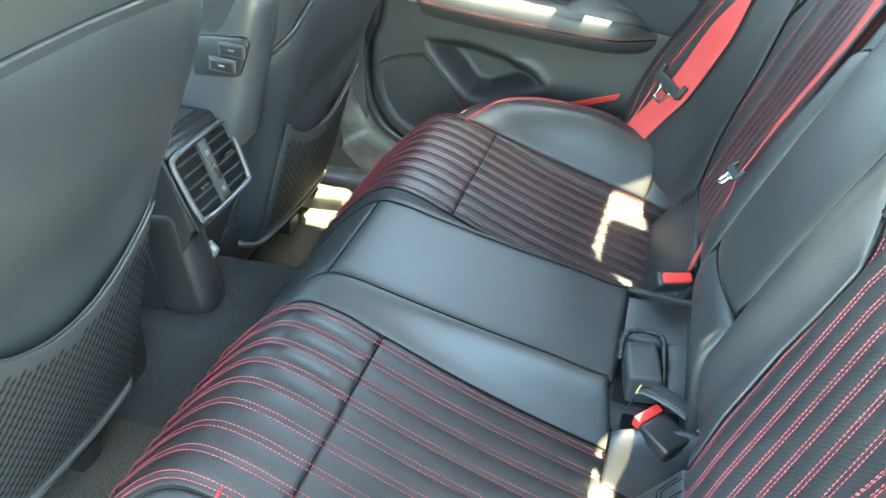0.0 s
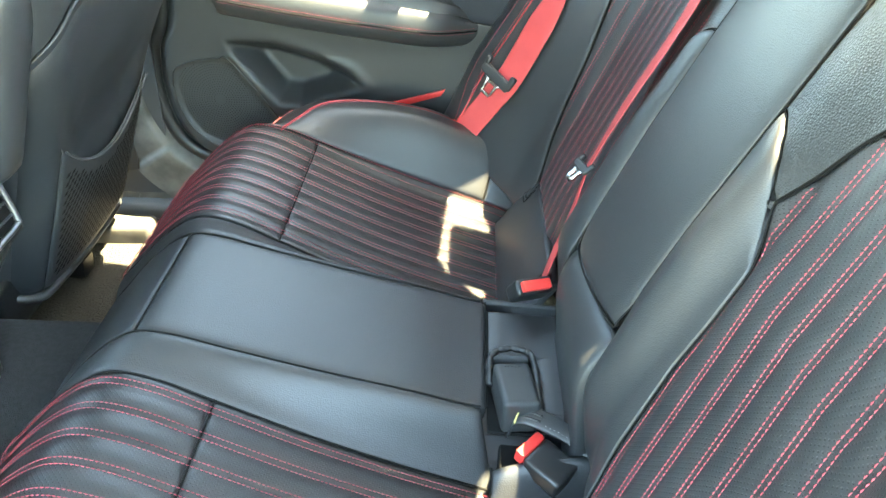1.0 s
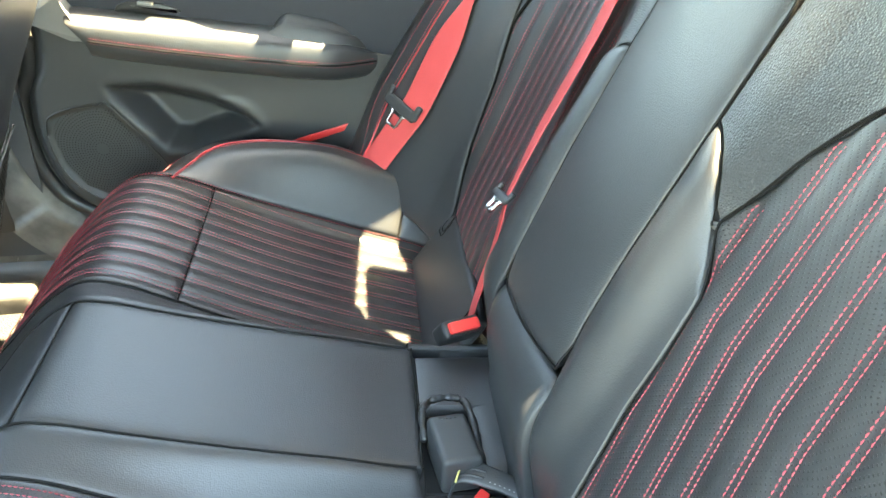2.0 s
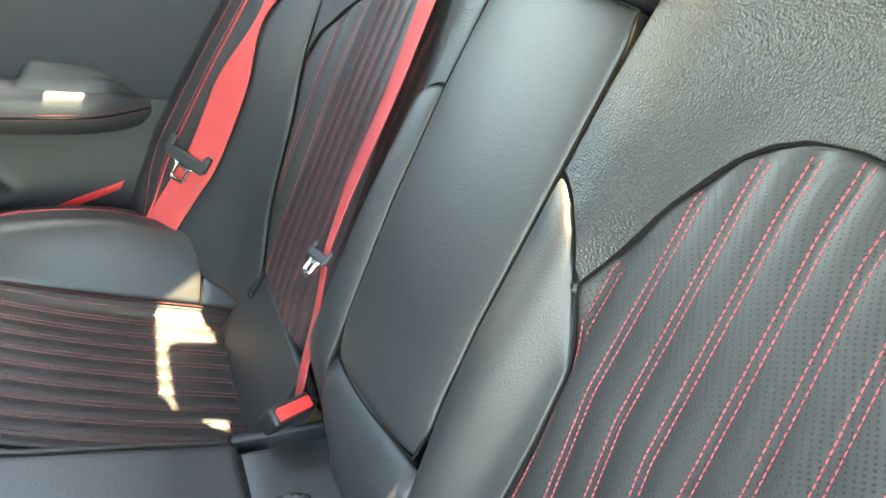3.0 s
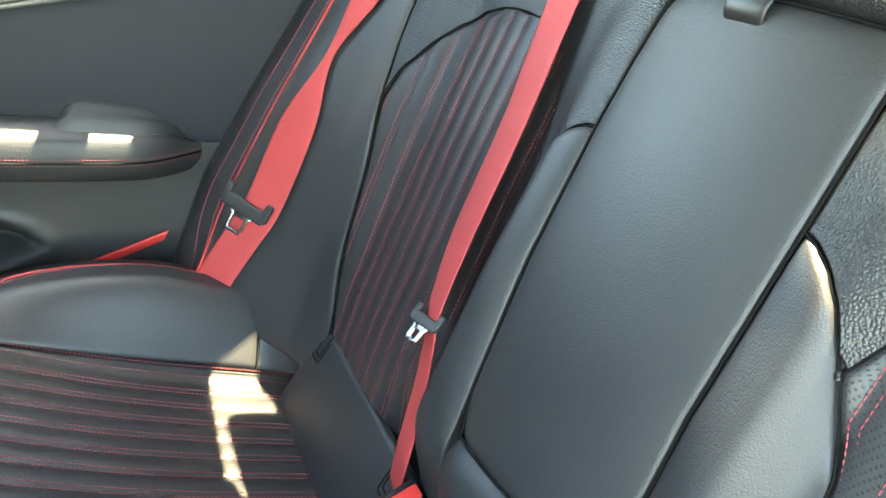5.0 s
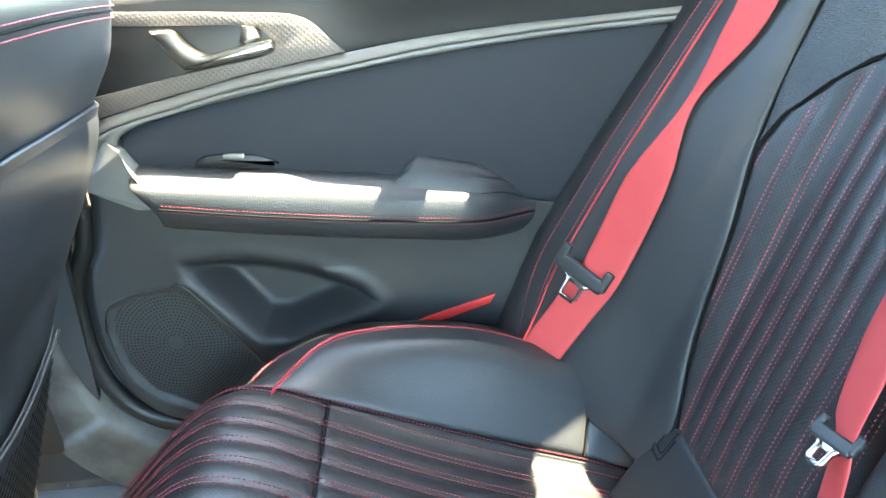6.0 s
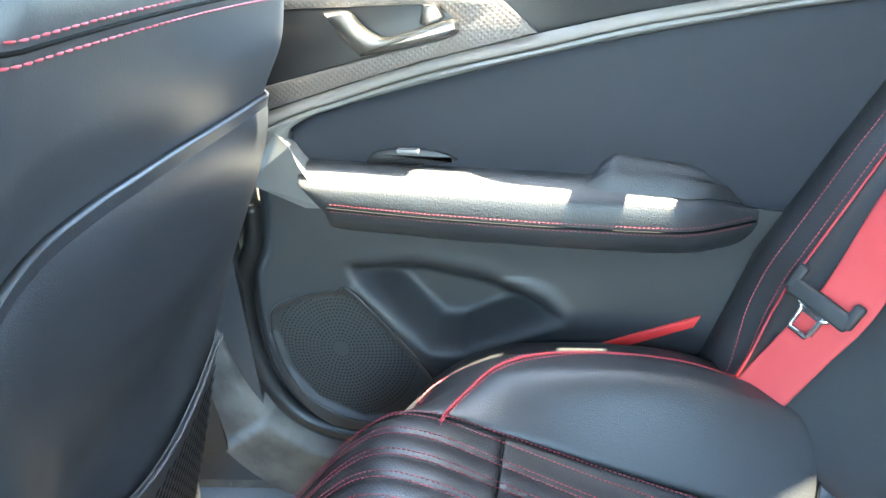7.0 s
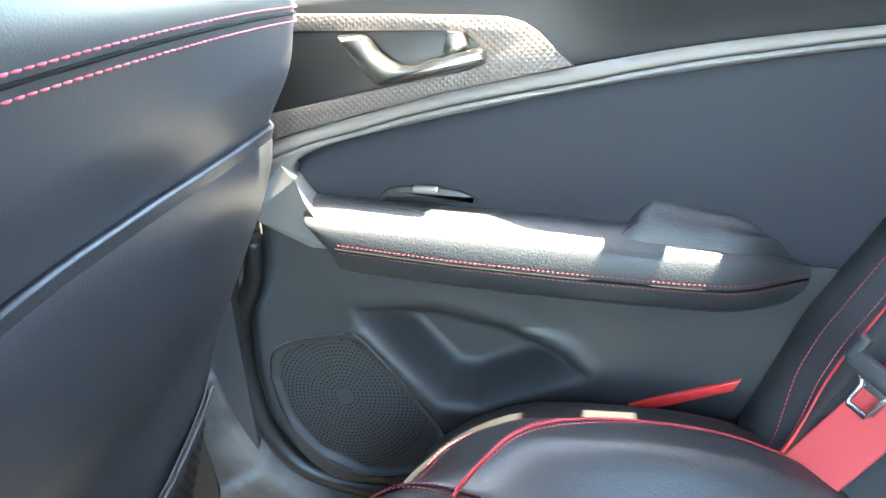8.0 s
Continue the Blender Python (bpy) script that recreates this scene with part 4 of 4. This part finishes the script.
# ---- front seats ----
B2, D2, N2 = np.array([-0.70, 0, 0.175]), np.array([0.352, 0, 0.936]), np.array([0.936, 0, -0.352])


def front_half(h):
    return float(np.interp(h, (-0.02, 0.10, 0.24, 0.34, 0.43, 0.50, 0.55, 0.58, 0.61, 0.64, 0.67, 0.70), (0.208, 0.215, 0.216, 0.240, 0.275, 0.288, 0.284, 0.275, 0.258, 0.232, 0.190, 0.13)))


def front_seat(mid, tall, inner, label):
    """A front seat round its middle line; tall stretches its back, inner is the side (+1 or -1) that faces the console."""
    seat = thing("front_seat", label, "car seat", group="front seats")

    def at(h, e, extra=0.0):
        half = front_half(h)
        q = abs(e) / half
        off = -0.135 * max(0.0, q - 0.66) ** 2 / 0.1156 - 0.012 * q * q + extra - 0.09 * sstep(0.60, 0.72, h) ** 2
        p = B2 + D2 * (h * tall) + N2 * off
        return np.array([p[0], mid + e, p[2]])

    def body(u, v):
        h = -0.02 + 0.72 * u
        a = 2 * math.pi * v
        half = front_half(h) * 1.0
        n = 3.2
        c, s = math.cos(a), math.sin(a)
        e = half * math.copysign(abs(c) ** (2 / n), c)
        dep = -0.085 + 0.078 * math.copysign(abs(s) ** (2 / n), s)
        p = B2 + D2 * (h * tall) + N2 * (dep - 0.09 * sstep(0.60, 0.72, h) ** 2 - 0.012)
        return np.array([p[0], mid + e, p[2]])

    us, m = np.linspace(0, 1, 40), 60
    verts = [body(u, j / m) for u in us for j in range(m)]
    faces = [(i * m + j, i * m + (j + 1) % m, (i + 1) * m + (j + 1) % m, (i + 1) * m + j) for i in range(39) for j in range(m)]
    faces += [tuple(range(m)), tuple(39 * m + j for j in range(m))]
    # Charcoal in place of black leather: door light on the flanks put into colour.
    finish("back_bolster", verts, faces, LEATHER_GREY, seat, "black leather seat back sides, coloured lighter for the light from the door")
    if tall < 1.1:
        seam = lambda e: even(e, 0.02, (-0.25, -0.22, -0.19, -0.16, -0.13, -0.08, 0.0, 0.17, 0.22, 0.25), (0.300, 0.388, 0.440, 0.478, 0.497, 0.506, 0.511, 0.511, 0.503, 0.490))
    else:
        seam = lambda e: 0.535 - 0.03 * (e / 0.25) ** 2
    global OUT
    keep, OUT = OUT, (1, 0, -0.3)
    pad("back_shell", lambda u, v: (lambda h: at(h, front_half(h) * (2 * v - 1) * 0.99, 0.006 + 0.010 * sstep(0.55, 0.95, u) + 0.014 * sstep(0.72, 1.0, abs(2 * v - 1)) * sstep(0.5, 0.95, u) - 0.012 * sstep(0.3, 0.5, u) * (1 - sstep(0.55, 0.75, u)) * (1 - sstep(0.3, 0.6, abs(2 * v - 1)))))(0.0 + seam(0.25 * (2 * v - 1)) * u), 40, 50, SHELL, seat, "hard grained dark shell of the seat back", thick=0.006, sink=0.012, soft=0.016)
    pad("upper_back", lambda u, v: (lambda e0, h: at(h, front_half(h) * (2 * v - 1) * 0.99, 0.004 + 0.012 * sstep(0.05, 0.40, u)))(0, seam(0.25 * (2 * v - 1)) - 0.022 + (0.722 - seam(0.25 * (2 * v - 1))) * u), 30, 50, LEATHER_GREY, seat, "smooth black leather upper back", thick=0.02, sink=0.003, soft=0.010)
    lines = []
    for h in (0.611, 0.6225):
        q = np.linspace(-0.90, 0.90, 90)
        P = [at(h - 0.014 * a * a, front_half(h) * a, 0.0185) for a in q]
        lines.append((P, np.tile(N2, (90, 1))))
    stitches("red_stitching", lines, STITCH, seat, length=0.0060, gap=0.0012, width=0.0016, height=0.0009)
    tube("dark_welt", [at(0.6168 - 0.014 * a * a, front_half(0.6168) * a, 0.0165) for a in np.linspace(-0.9, 0.9, 50)], 0.0013, SEAM_SHADE, seat)
    # map pocket: dark bag and the net over it
    top = (lambda e: 0.205 + 3.0 * e * e) if tall < 1.1 else (lambda e: 0.238 + 3.0 * e * e)
    pad("pocket_bag", lambda u, v: (lambda e: at(0.020 + (top(e) - 0.020) * u, e, 0.011 + 0.007 * math.sin(math.pi * (0.25 + 0.5 * u)) * (1 - (e / 0.17) ** 2)))(-0.148 + 0.296 * v), 24, 30, NET, seat, "dark net map pocket", thick=0.004, sink=0.003)
    verts, faces = [], []
    lift = lambda e, h: at(h, e, 0.0122 + 0.007 * math.sin(math.pi * (0.25 + 0.5 * min(1, h / top(e)))) * (1 - (e / 0.17) ** 2))
    for j in range(36):
        for i in range(22):
            e0 = -0.140 + 0.0132 * i + (0.0066 if j % 2 else 0)
            h0 = 0.045 + 0.0078 * j
            if abs(e0) < 0.138 and h0 < top(e0) - 0.022:
                k = len(verts)
                for de, dh in ((-0.0057, -0.0036), (-0.0016, 0.0027), (0.0057, 0.0036), (0.0016, -0.0027)):
                    verts.append(lift(e0 + de, h0 + dh))
                faces.append((k, k + 1, k + 2, k + 3))
    tagged(finish("net_mesh", verts, faces, SEAM_SHADE, seat, "rows of slanted openings in the net", flat=True), kind="stuff")
    tube("pocket_hem", [lift(e, top(e) - 0.001) for e in np.linspace(-0.147, 0.147, 40)], 0.0016, NET, seat)
    # lower rim, seat base and rails
    tube("lower_rim", [at(0.0 + 0.02 * (abs(a) ** 6), front_half(0) * a, 0.006) for a in np.linspace(-0.98, 0.98, 40)], 0.007, PLASTIC_HARD, seat)
    OUT = keep
    b = rounded_box((0.50, 0.47, 0.12), 0.03, 3, pose(-0.97, mid, 0.205, 0, 4, 0))
    part("seat_base", b, LEATHER, seat)
    for w in (-0.15, 0.10):
        part("seat_rail", rounded_box((0.30, 0.032, 0.07), 0.006, 2, pose(-0.95, mid + w, 0.080, 0, 0, 0)), PLASTIC_BLACK, seat)
        part("rail_cover", rounded_box((0.08, 0.045, 0.045), 0.010, 2, pose(-0.80, mid + w, 0.068, 0, 8, 0)), PLASTIC_BLACK, seat)
    for w in (-0.055, 0.055):
        p = B2 + D2 * (0.70 * tall) + N2 * (-0.085)
        tube("headrest_post", [(p[0] + 0.02 * k, mid + w, p[2] - 0.03 + 0.03 * k) for k in range(5)], 0.007, STEEL, seat)
        part("post_guide", rounded_box((0.03, 0.034, 0.014), 0.004, 2, pose(p[0], mid + w, p[2] + 0.003)), PLASTIC_BLACK, seat)
    p = B2 + D2 * (0.70 * tall) + N2 * (-0.085)
    part("headrest", rounded_box((0.10, 0.25, 0.19), 0.035, 4, pose(p[0] + 0.035, mid, p[2] + 0.165, 0, 15, 0)), LEATHER, seat)
    return seat


passenger = front_seat(1.228, 1.0, -1, "dark front passenger seat with hard shell back and net pocket")
driver = front_seat(0.553, 1.16, 1, "dark driver seat with hard shell back and net pocket")
part("rail_end_cover", rounded_box((0.15, 0.050, 0.050), 0.014, 3, pose(-0.755, 1.448, 0.066, 0, 0, 3)), TRIM_GREY, passenger, "pale grey plastic cover of the seat rail")
# seat-moving buttons on the passenger seat's inner side
plate = [(-0.660, 0.610), (-0.576, 0.611), (-0.569, 0.609), (-0.566, 0.603), (-0.568, 0.596), (-0.584, 0.563), (-0.589, 0.556), (-0.599, 0.553), (-0.660, 0.552)]
part("side_pad", rounded_box((0.17, 0.075, 0.26), 0.034, 4, pose(-0.655, 0.990, 0.575, 0, 20, 0)), LEATHER_GREY, passenger, "smooth leather flank of the seat back")
panel = part("button_panel", on_door(plate, 0.9475, 0.006, 0.003), PLASTIC_BLACK, passenger, "dark plate with two seat buttons")
for x, z in ((-0.591, 0.594), (-0.610, 0.571)):
    part("button_rim", rounded_box((0.042, 0.005, 0.021), 0.007, 3, pose(x, 0.9465, z, 0, 6, 0)), PLASTIC_HARD, panel)
    part("seat_button", rounded_box((0.037, 0.006, 0.016), 0.0028, 3, pose(x, 0.9455, z, 0, 6, 0)), PLASTIC_BLACK, panel, "rounded seat-moving button")
    part("button_sign", rounded_box((0.009, 0.001, 0.003), 0.0004, 1, pose(x, 0.9424, z, 0, 6, 0)), SILVER, panel, "pale symbol")

# ---- centre console ----
console = thing("centre_console", "dark centre console end with two air vents and a socket", "console")
side_pts = [(-0.613, 0.378), (-0.646, 0.490), (-0.658, 0.498), (-0.80, 0.505), (-1.30, 0.505), (-1.30, 0.22), (-0.705, 0.22), (-0.668, 0.30), (-0.640, 0.355)]
bm = bmesh.new()
rows = []
for w, k in ((-0.080, 0), (-0.070, 1), (0.070, 1), (0.080, 0)):
    rows.append([bm.verts.new((x + (0.004 if k and i < 2 else 0), MID + w * ((0.45 if w < 0 else 0.75) if x < -0.65 and z > 0.4 else 1.0 if z > 0.33 else 0.92), z + (0.006 if k and 1 < i < 5 else 0))) for i, (x, z) in enumerate(side_pts)])
n = len(side_pts)
for a, b in zip(rows, rows[1:]):
    for i in range(n):
        bm.faces.new((a[i], a[(i + 1) % n], b[(i + 1) % n], b[i]))
bm.faces.new(rows[0])
bm.faces.new(rows[-1])
bmesh.ops.bevel(bm, geom=[e for e in bm.edges if e.calc_length() > 0.03], offset=0.006, segments=2, affect="EDGES")
part("console_body", bm, PLASTIC_BLACK, console, "grained dark plastic housing")
part("console_lid", rounded_box((0.36, 0.100, 0.016), 0.007, 3, pose(-0.865, MID, 0.501, 0, 0, 0)), LEATHER, console, "black leather armrest lid")
stitches("red_stitching", [([(-0.685, MID + w, 0.5125) for w in np.linspace(-0.05, 0.05, 30)], np.tile((0.3, 0, 1), (30, 1))), ([(-0.681, MID + w, 0.511) for w in np.linspace(-0.05, 0.05, 30)], np.tile((0.6, 0, 0.8), (30, 1)))], STITCH, console, length=0.006)
part("console_column", rounded_box((0.085, 0.056, 0.18), 0.022, 4, pose(-0.672, MID - 0.050, 0.312, 0, -6, 0)), PLASTIC_BLACK, console, "rounded dark column below the vents")
VX, VZ = -0.626, 0.436
face_m = pose(VX, MID - 0.002, VZ, 0, -16, 0)


def vent_box(name, y0, y1, z0, z1, x0, x1, mat, parent, label="", bevel=0.002):
    return part(name, rounded_box((x1 - x0, y1 - y0, z1 - z0), bevel, 2, face_m @ Matrix.Translation(((x0 + x1) / 2, (y0 + y1) / 2, (z0 + z1) / 2))), mat, parent, label)


# No recess is cut here; a black box paints the vents' inner shade.
vent = vent_box("vent_shade", -0.066, 0.066, -0.046, 0.046, -0.012, 0.0035, SEAM_SHADE, console, "black box standing in for the shaded depth of the air vents")
rim = spline([(-0.060, 0.048), (0, 0.050), (0.060, 0.048), (0.070, 0.040), (0.070, 0), (0.066, -0.040), (0.056, -0.048), (0, -0.050), (-0.056, -0.048), (-0.066, -0.040), (-0.070, 0), (-0.070, 0.040), (-0.060, 0.048)], 80)
tube("vent_frame", [tuple(face_m @ Vector((0.007, y, z))) for y, z in rim], 0.0040, SATIN_DARK, console, "satin grey vent frame")
vent_box("vent_divider", -0.010, 0.010, -0.046, 0.046, -0.004, 0.010, PLASTIC_HARD, console)
vent_box("vent_wheel", -0.004, 0.004, -0.014, 0.010, 0.004, 0.014, CHROME, console, "ribbed thumb wheel")
for z in (0.026, -0.030):
    vent_box("vent_sign", -0.0035, 0.0035, z - 0.0035, z + 0.0035, 0.0095, 0.0108, SILVER, console)
for sgn in (-1, 1):
    for i in range(5):
        z = -0.034 + 0.017 * i
        part("vent_slat", rounded_box((0.005, 0.050, 0.0014), 0.0005, 1, face_m @ pose(0.0065, sgn * 0.037, z, 0, 10, 0)), PLASTIC_HARD, console)
    vent_box("vent_tab", sgn * 0.037 - 0.010, sgn * 0.037 + 0.010, -0.0025 + 0.008 * sgn, 0.0025 + 0.008 * sgn, 0.004, 0.016, CHROME, console, "silver air vent tab")
sock = pose(-0.676, MID + 0.012, 0.279, 0, -28, 0)
bm = bmesh.new()
bmesh.ops.create_cone(bm, cap_ends=True, segments=28, radius1=0.019, radius2=0.017, depth=0.012, matrix=sock @ Matrix.Rotation(radians(90), 4, "Y"))
part("socket_ring", bm, PLASTIC_BLACK, console, "round black power socket")
part("socket_cap", rounded_box((0.008, 0.022, 0.034), 0.004, 3, sock @ pose(0.010, 0.004, 0.004, 12, 0, 0)), SILVER, console, "grey hinged socket cap")
part("cap_sign", rounded_box((0.001, 0.008, 0.010), 0.0004, 1, sock @ pose(0.0146, 0.005, 0.0, 12, 0, 0)), LINING, console)

# ---- rear headrests ----
def on_back(h, off):
    return BASE + RISE * h + FRONT * off


p = on_back(0.60, -0.030)
hm = Matrix.Translation((p[0], MID, p[2])) @ Matrix.Rotation(radians(25), 4, "Y")
hr = thing("rear_headrest", "black leather centre rear headrest lowered on the backrest", "headrest", group="rear headrests")
part("cushion", rounded_box((0.105, 0.218, 0.165), 0.026, 5, hm), LEATHER, hr)
loop = spline([(-0.086, -0.058), (0.0, -0.061), (0.086, -0.058), (0.086, 0.058), (-0.086, 0.058), (-0.086, -0.058)], 60)
tube("seam", [tuple(hm @ Vector((-0.0522, y, z))) for y, z in loop], 0.0009, SEAM_SHADE, hr)
for side in (1, -1):
    hd = new("rear_headrest")
    tagged(hd, "black leather outer rear headrest on two posts", "headrest", "rear headrests")
    p = on_back(0.74, 0.047)
    mid_d = 0.327 if side > 0 else 0.310
    part("cushion", rounded_box((0.10, 0.166, 0.17), 0.035, 5, Matrix.Translation((p[0] + 0.046, MID + side * mid_d, p[2])) @ Matrix.Rotation(radians(12), 4, "Y")), LEATHER, hd)
    for w in (-0.05, 0.05):
        a, b = on_back(0.62, -0.06), on_back(0.75, -0.02)
        tube("headrest_post", [(a[0], MID + side * mid_d + w, a[2]), ((a[0] + b[0]) / 2, MID + side * mid_d + w, (a[2] + b[2]) / 2), (b[0], MID + side * mid_d + w, b[2])], 0.006, STEEL, hd)
# leather pull loop of the folding armrest
loop = spline([(0.520, 0.005), (0.522, 0.011), (0.517, 0.015), (0.507, 0.016), (0.500, 0.012), (0.499, 0.006)], 24)
L = [on_back(h, o) + np.array([0, MID + 0.010 + 0.10 * (0.508 - h), 0]) for h, o in loop]
R = [on_back(h, o) + np.array([0, MID - 0.026 + 0.10 * (0.508 - h), 0]) for h, o in loop]
ribbon("pull_loop", L, R, 0.0025, PLASTIC_BLACK, back_ob, "black leather pull loop", facing=(-0.9, 0, 0.42))

# ---- seat belts ----
far_belt = thing("seat_belt", "red rear seat belt lying over the outer backrest", "seat belt", group="rear seat belts")
belt_h = (-0.05, 0.0, 0.06, 0.118, 0.21, 0.25, 0.327, 0.421, 0.54, 0.67)
left_d = (0.552, 0.548, 0.544, 0.541, 0.547, 0.545, 0.536, 0.5445, 0.5485, 0.5585)
right_d = (0.516, 0.512, 0.508, 0.503, 0.506, 0.511, 0.527, 0.5085, 0.5085, 0.5185)
lift = FRONT * 0.004 + np.array([0, -0.003, 0])
Lp = spline([backrest(h, d, 1) for h, d in zip(belt_h, left_d)], 70)
Rp = spline([backrest(h, d, 1) for h, d in zip(belt_h, right_d)], 70)
ribbon("webbing", Lp + lift, Rp + lift, 0.0014, BELT, far_belt, "red woven belt webbing", facing=(-0.8, -0.5, 0.3))


def latch(parent, origin, along, across, out, lean=0.0, size=1.0):
    """A belt tongue: black bar across the webbing, steel plate and open steel loop hanging down along it."""
    a, c = (np.asarray(v, float) / np.linalg.norm(v) for v in (along, across))
    c = c - a * (a @ c)
    c /= np.linalg.norm(c)
    o = np.cross(c, a)
    o *= math.copysign(1, o @ np.asarray(out, float))
    M = Matrix((( c[0], a[0], o[0], origin[0]), (c[1], a[1], o[1], origin[1]), (c[2], a[2], o[2], origin[2]), (0, 0, 0, 1))) @ Matrix.Rotation(radians(lean), 4, "X") @ Matrix.Scale(size, 4)
    bm = rounded_box((0.064, 0.018, 0.009), 0.004, 3, Matrix.Translation((0, 0.006, 0.006)))
    for w in (-0.030, 0.030):
        other = rounded_box((0.011, 0.026, 0.009), 0.004, 3, Matrix.Translation((w, -0.002, 0.006)))
        me = bpy.data.meshes.new("hook")
        other.to_mesh(me)
        other.free()
        bm.from_mesh(me)
        bpy.data.meshes.remove(me)
    bm.transform(M)
    part("tongue_bar", bm, PLASTIC, parent, "black plastic tongue cover")
    tube("steel_loop", [tuple(M @ Vector((x, y, 0.004))) for x, y in [(-0.018, 0.012), (-0.0105, 0.020), (-0.0102, 0.036), (-0.0085, 0.0405), (0.0085, 0.0405), (0.0102, 0.036), (0.0105, 0.020), (0.018, 0.012)]], 0.0029, STEEL, parent, "bright steel latch loop")
    part("steel_plate", prism([(-0.021, 0.010), (0.021, 0.010), (0.010, 0.022), (-0.010, 0.022)], 0.003, M @ Matrix.Translation((0, 0, 0.002)), 0.0008), STEEL, parent, "steel latch plate")


o = np.array([-0.010, 1.421, 0.418]) + lift
latch(far_belt, o + FRONT * 0.002, (-0.52, 0.02, -0.85), (0.037, -0.032, -0.012), (-0.62, -0.65, 0.42))
mid_belt = thing("seat_belt", "red middle seat belt lying flat on the backrest", "seat belt", group="rear seat belts")
hs = (0.0, 0.046, 0.10, 0.155, 0.17, 0.185, 0.25, 0.36, 0.533, 0.60, 0.66)
ld = (0.152, 0.158, 0.166, 0.174, 0.180, 0.203, 0.222, 0.238, 0.263, 0.273, 0.282)
rd = (0.118, 0.122, 0.130, 0.142, 0.148, 0.154, 0.164, 0.180, 0.205, 0.214, 0.222)
lo = (-0.024, -0.016, -0.010, 0.0, 0.002, -0.006, -0.008, -0.014, -0.016, -0.060, -0.12)
ro = (-0.020, -0.012, -0.004, 0.006, 0.008, 0.008, 0.006, -0.002, -0.012, -0.055, -0.12)
in_air = lambda h, d, off: BASE + RISE * h + FRONT * off + np.array([0, MID + d, 0])
Lq = spline([in_air(*q) for q in zip(hs, ld, lo)], 90)
Rq = spline([in_air(*q) for q in zip(hs, rd, ro)], 90)
ribbon("webbing", Lq, Rq, 0.0014, BELT, mid_belt, "red woven belt webbing")
latch(mid_belt, in_air(0.170, 0.166, 0.008), (-0.045, -0.012, -0.038), (0.10, -0.85, 0.05), (-0.75, -0.20, 0.60), 0, 0.62)

# ---- buckles between cushion and backrest ----
far_buckle = thing("belt_buckle", "black buckle with a red button beside the cushion", "belt buckle", group="belt buckles")
m = pose(0.025, 0.976, 0.307, -52, 6, 24)
part("casing", rounded_box((0.052, 0.036, 0.022), 0.006, 3, m @ Matrix.Translation((0, 0.014, 0))), PLASTIC_BLACK, far_buckle, "black plastic casing")
part("release_button", rounded_box((0.040, 0.012, 0.014), 0.003, 2, m @ Matrix.Translation((0, -0.005, -0.001))), RED, far_buckle, "red release button")
near_buckle = thing("belt_buckle", "black webbing buckle with a red button lying in its slot", "belt buckle", group="belt buckles")
m = pose(0.0105, MID - 0.146, 0.263, 0, 10, -40)
part("casing", rounded_box((0.046, 0.042, 0.022), 0.005, 3, m @ Matrix.Translation((0.029, 0, -0.004))), PLASTIC_BLACK, near_buckle, "black plastic casing")
part("release_button", rounded_box((0.012, 0.038, 0.016), 0.003, 2, m), RED, near_buckle, "red release button")
Ls = spline([(-0.002, MID - 0.110, 0.258), (0.011, MID - 0.108, 0.284), (0.034, MID - 0.117, 0.284), (0.063, MID - 0.130, 0.273), (0.094, MID - 0.158, 0.258)], 30)
Rs = spline([(-0.012, MID - 0.124, 0.252), (-0.003, MID - 0.126, 0.277), (0.025, MID - 0.136, 0.277), (0.056, MID - 0.147, 0.266), (0.090, MID - 0.172, 0.250)], 30)
strap = ribbon("strap", Ls, Rs, 0.003, LEATHER_SMOOTH, near_buckle, "folded black strap", facing=(0, 0, 1))
stitches("pale_stitching", [(Rs[14:] * 0.8 + Ls[14:] * 0.2 + np.array([0, 0, 0.0032]), np.tile((0, 0, 1), (16, 1)))], LINING, strap, length=0.0028, gap=0.0022)
for k in (0.3, 0.6):
    tube("fold_line", Ls[4:14] * k + Rs[4:14] * (1 - k) + np.array([0, 0, 0.0028]), 0.0013, PLASTIC_BLACK, strap, sides=6)
tube("yellow_thread", spline([(-0.006, MID - 0.126, 0.278), (-0.001, MID - 0.118, 0.287), (0.005, MID - 0.110, 0.289), (0.013, MID - 0.105, 0.283)], 14), 0.0011, YELLOW, near_buckle, "loose pale yellow thread")
mid_buckle = thing("belt_buckle", "smooth grey-black buckle block sunk in the cushion", "belt buckle", group="belt buckles")
m = pose(-0.003, MID - 0.083, 0.275, -5, 3, 8)
part("casing", rounded_box((0.042, 0.074, 0.042), 0.007, 4, m), PLASTIC, mid_buckle, "smooth dark grey plastic block")
for i in range(5):
    part("raised_mark", rounded_box((0.003, 0.0025, 0.001), 0.0003, 1, m @ Matrix.Translation((-0.008 + 0.004 * i, 0.028, 0.0213))), PLASTIC_BLACK, mid_buckle)
well = spline([(-0.031, MID - 0.060, 0.270), (-0.031, MID - 0.030, 0.277), (-0.026, MID - 0.014, 0.279), (-0.011, MID - 0.006, 0.279), (0.009, MID - 0.006, 0.277), (0.020, MID - 0.020, 0.276), (0.024, MID - 0.070, 0.272), (0.026, MID - 0.112, 0.262)], 90)
tube("well_rim", well, 0.0042, PLASTIC_BLACK, cushion_ob, "gathered dark leather rim of the buckle well", taper=lambda q: 1 + 0.22 * math.sin(70 * q) * math.sin(23 * q))
# Plate coloured black in place of the dark inside the well.
part("well_shade", rounded_box((0.062, 0.11, 0.004), 0.001, 1, pose(-0.003, MID - 0.060, 0.248, 0, 4.3, 0)), SEAM_SHADE, cushion_ob, "black plate standing in for the shade inside the buckle well")
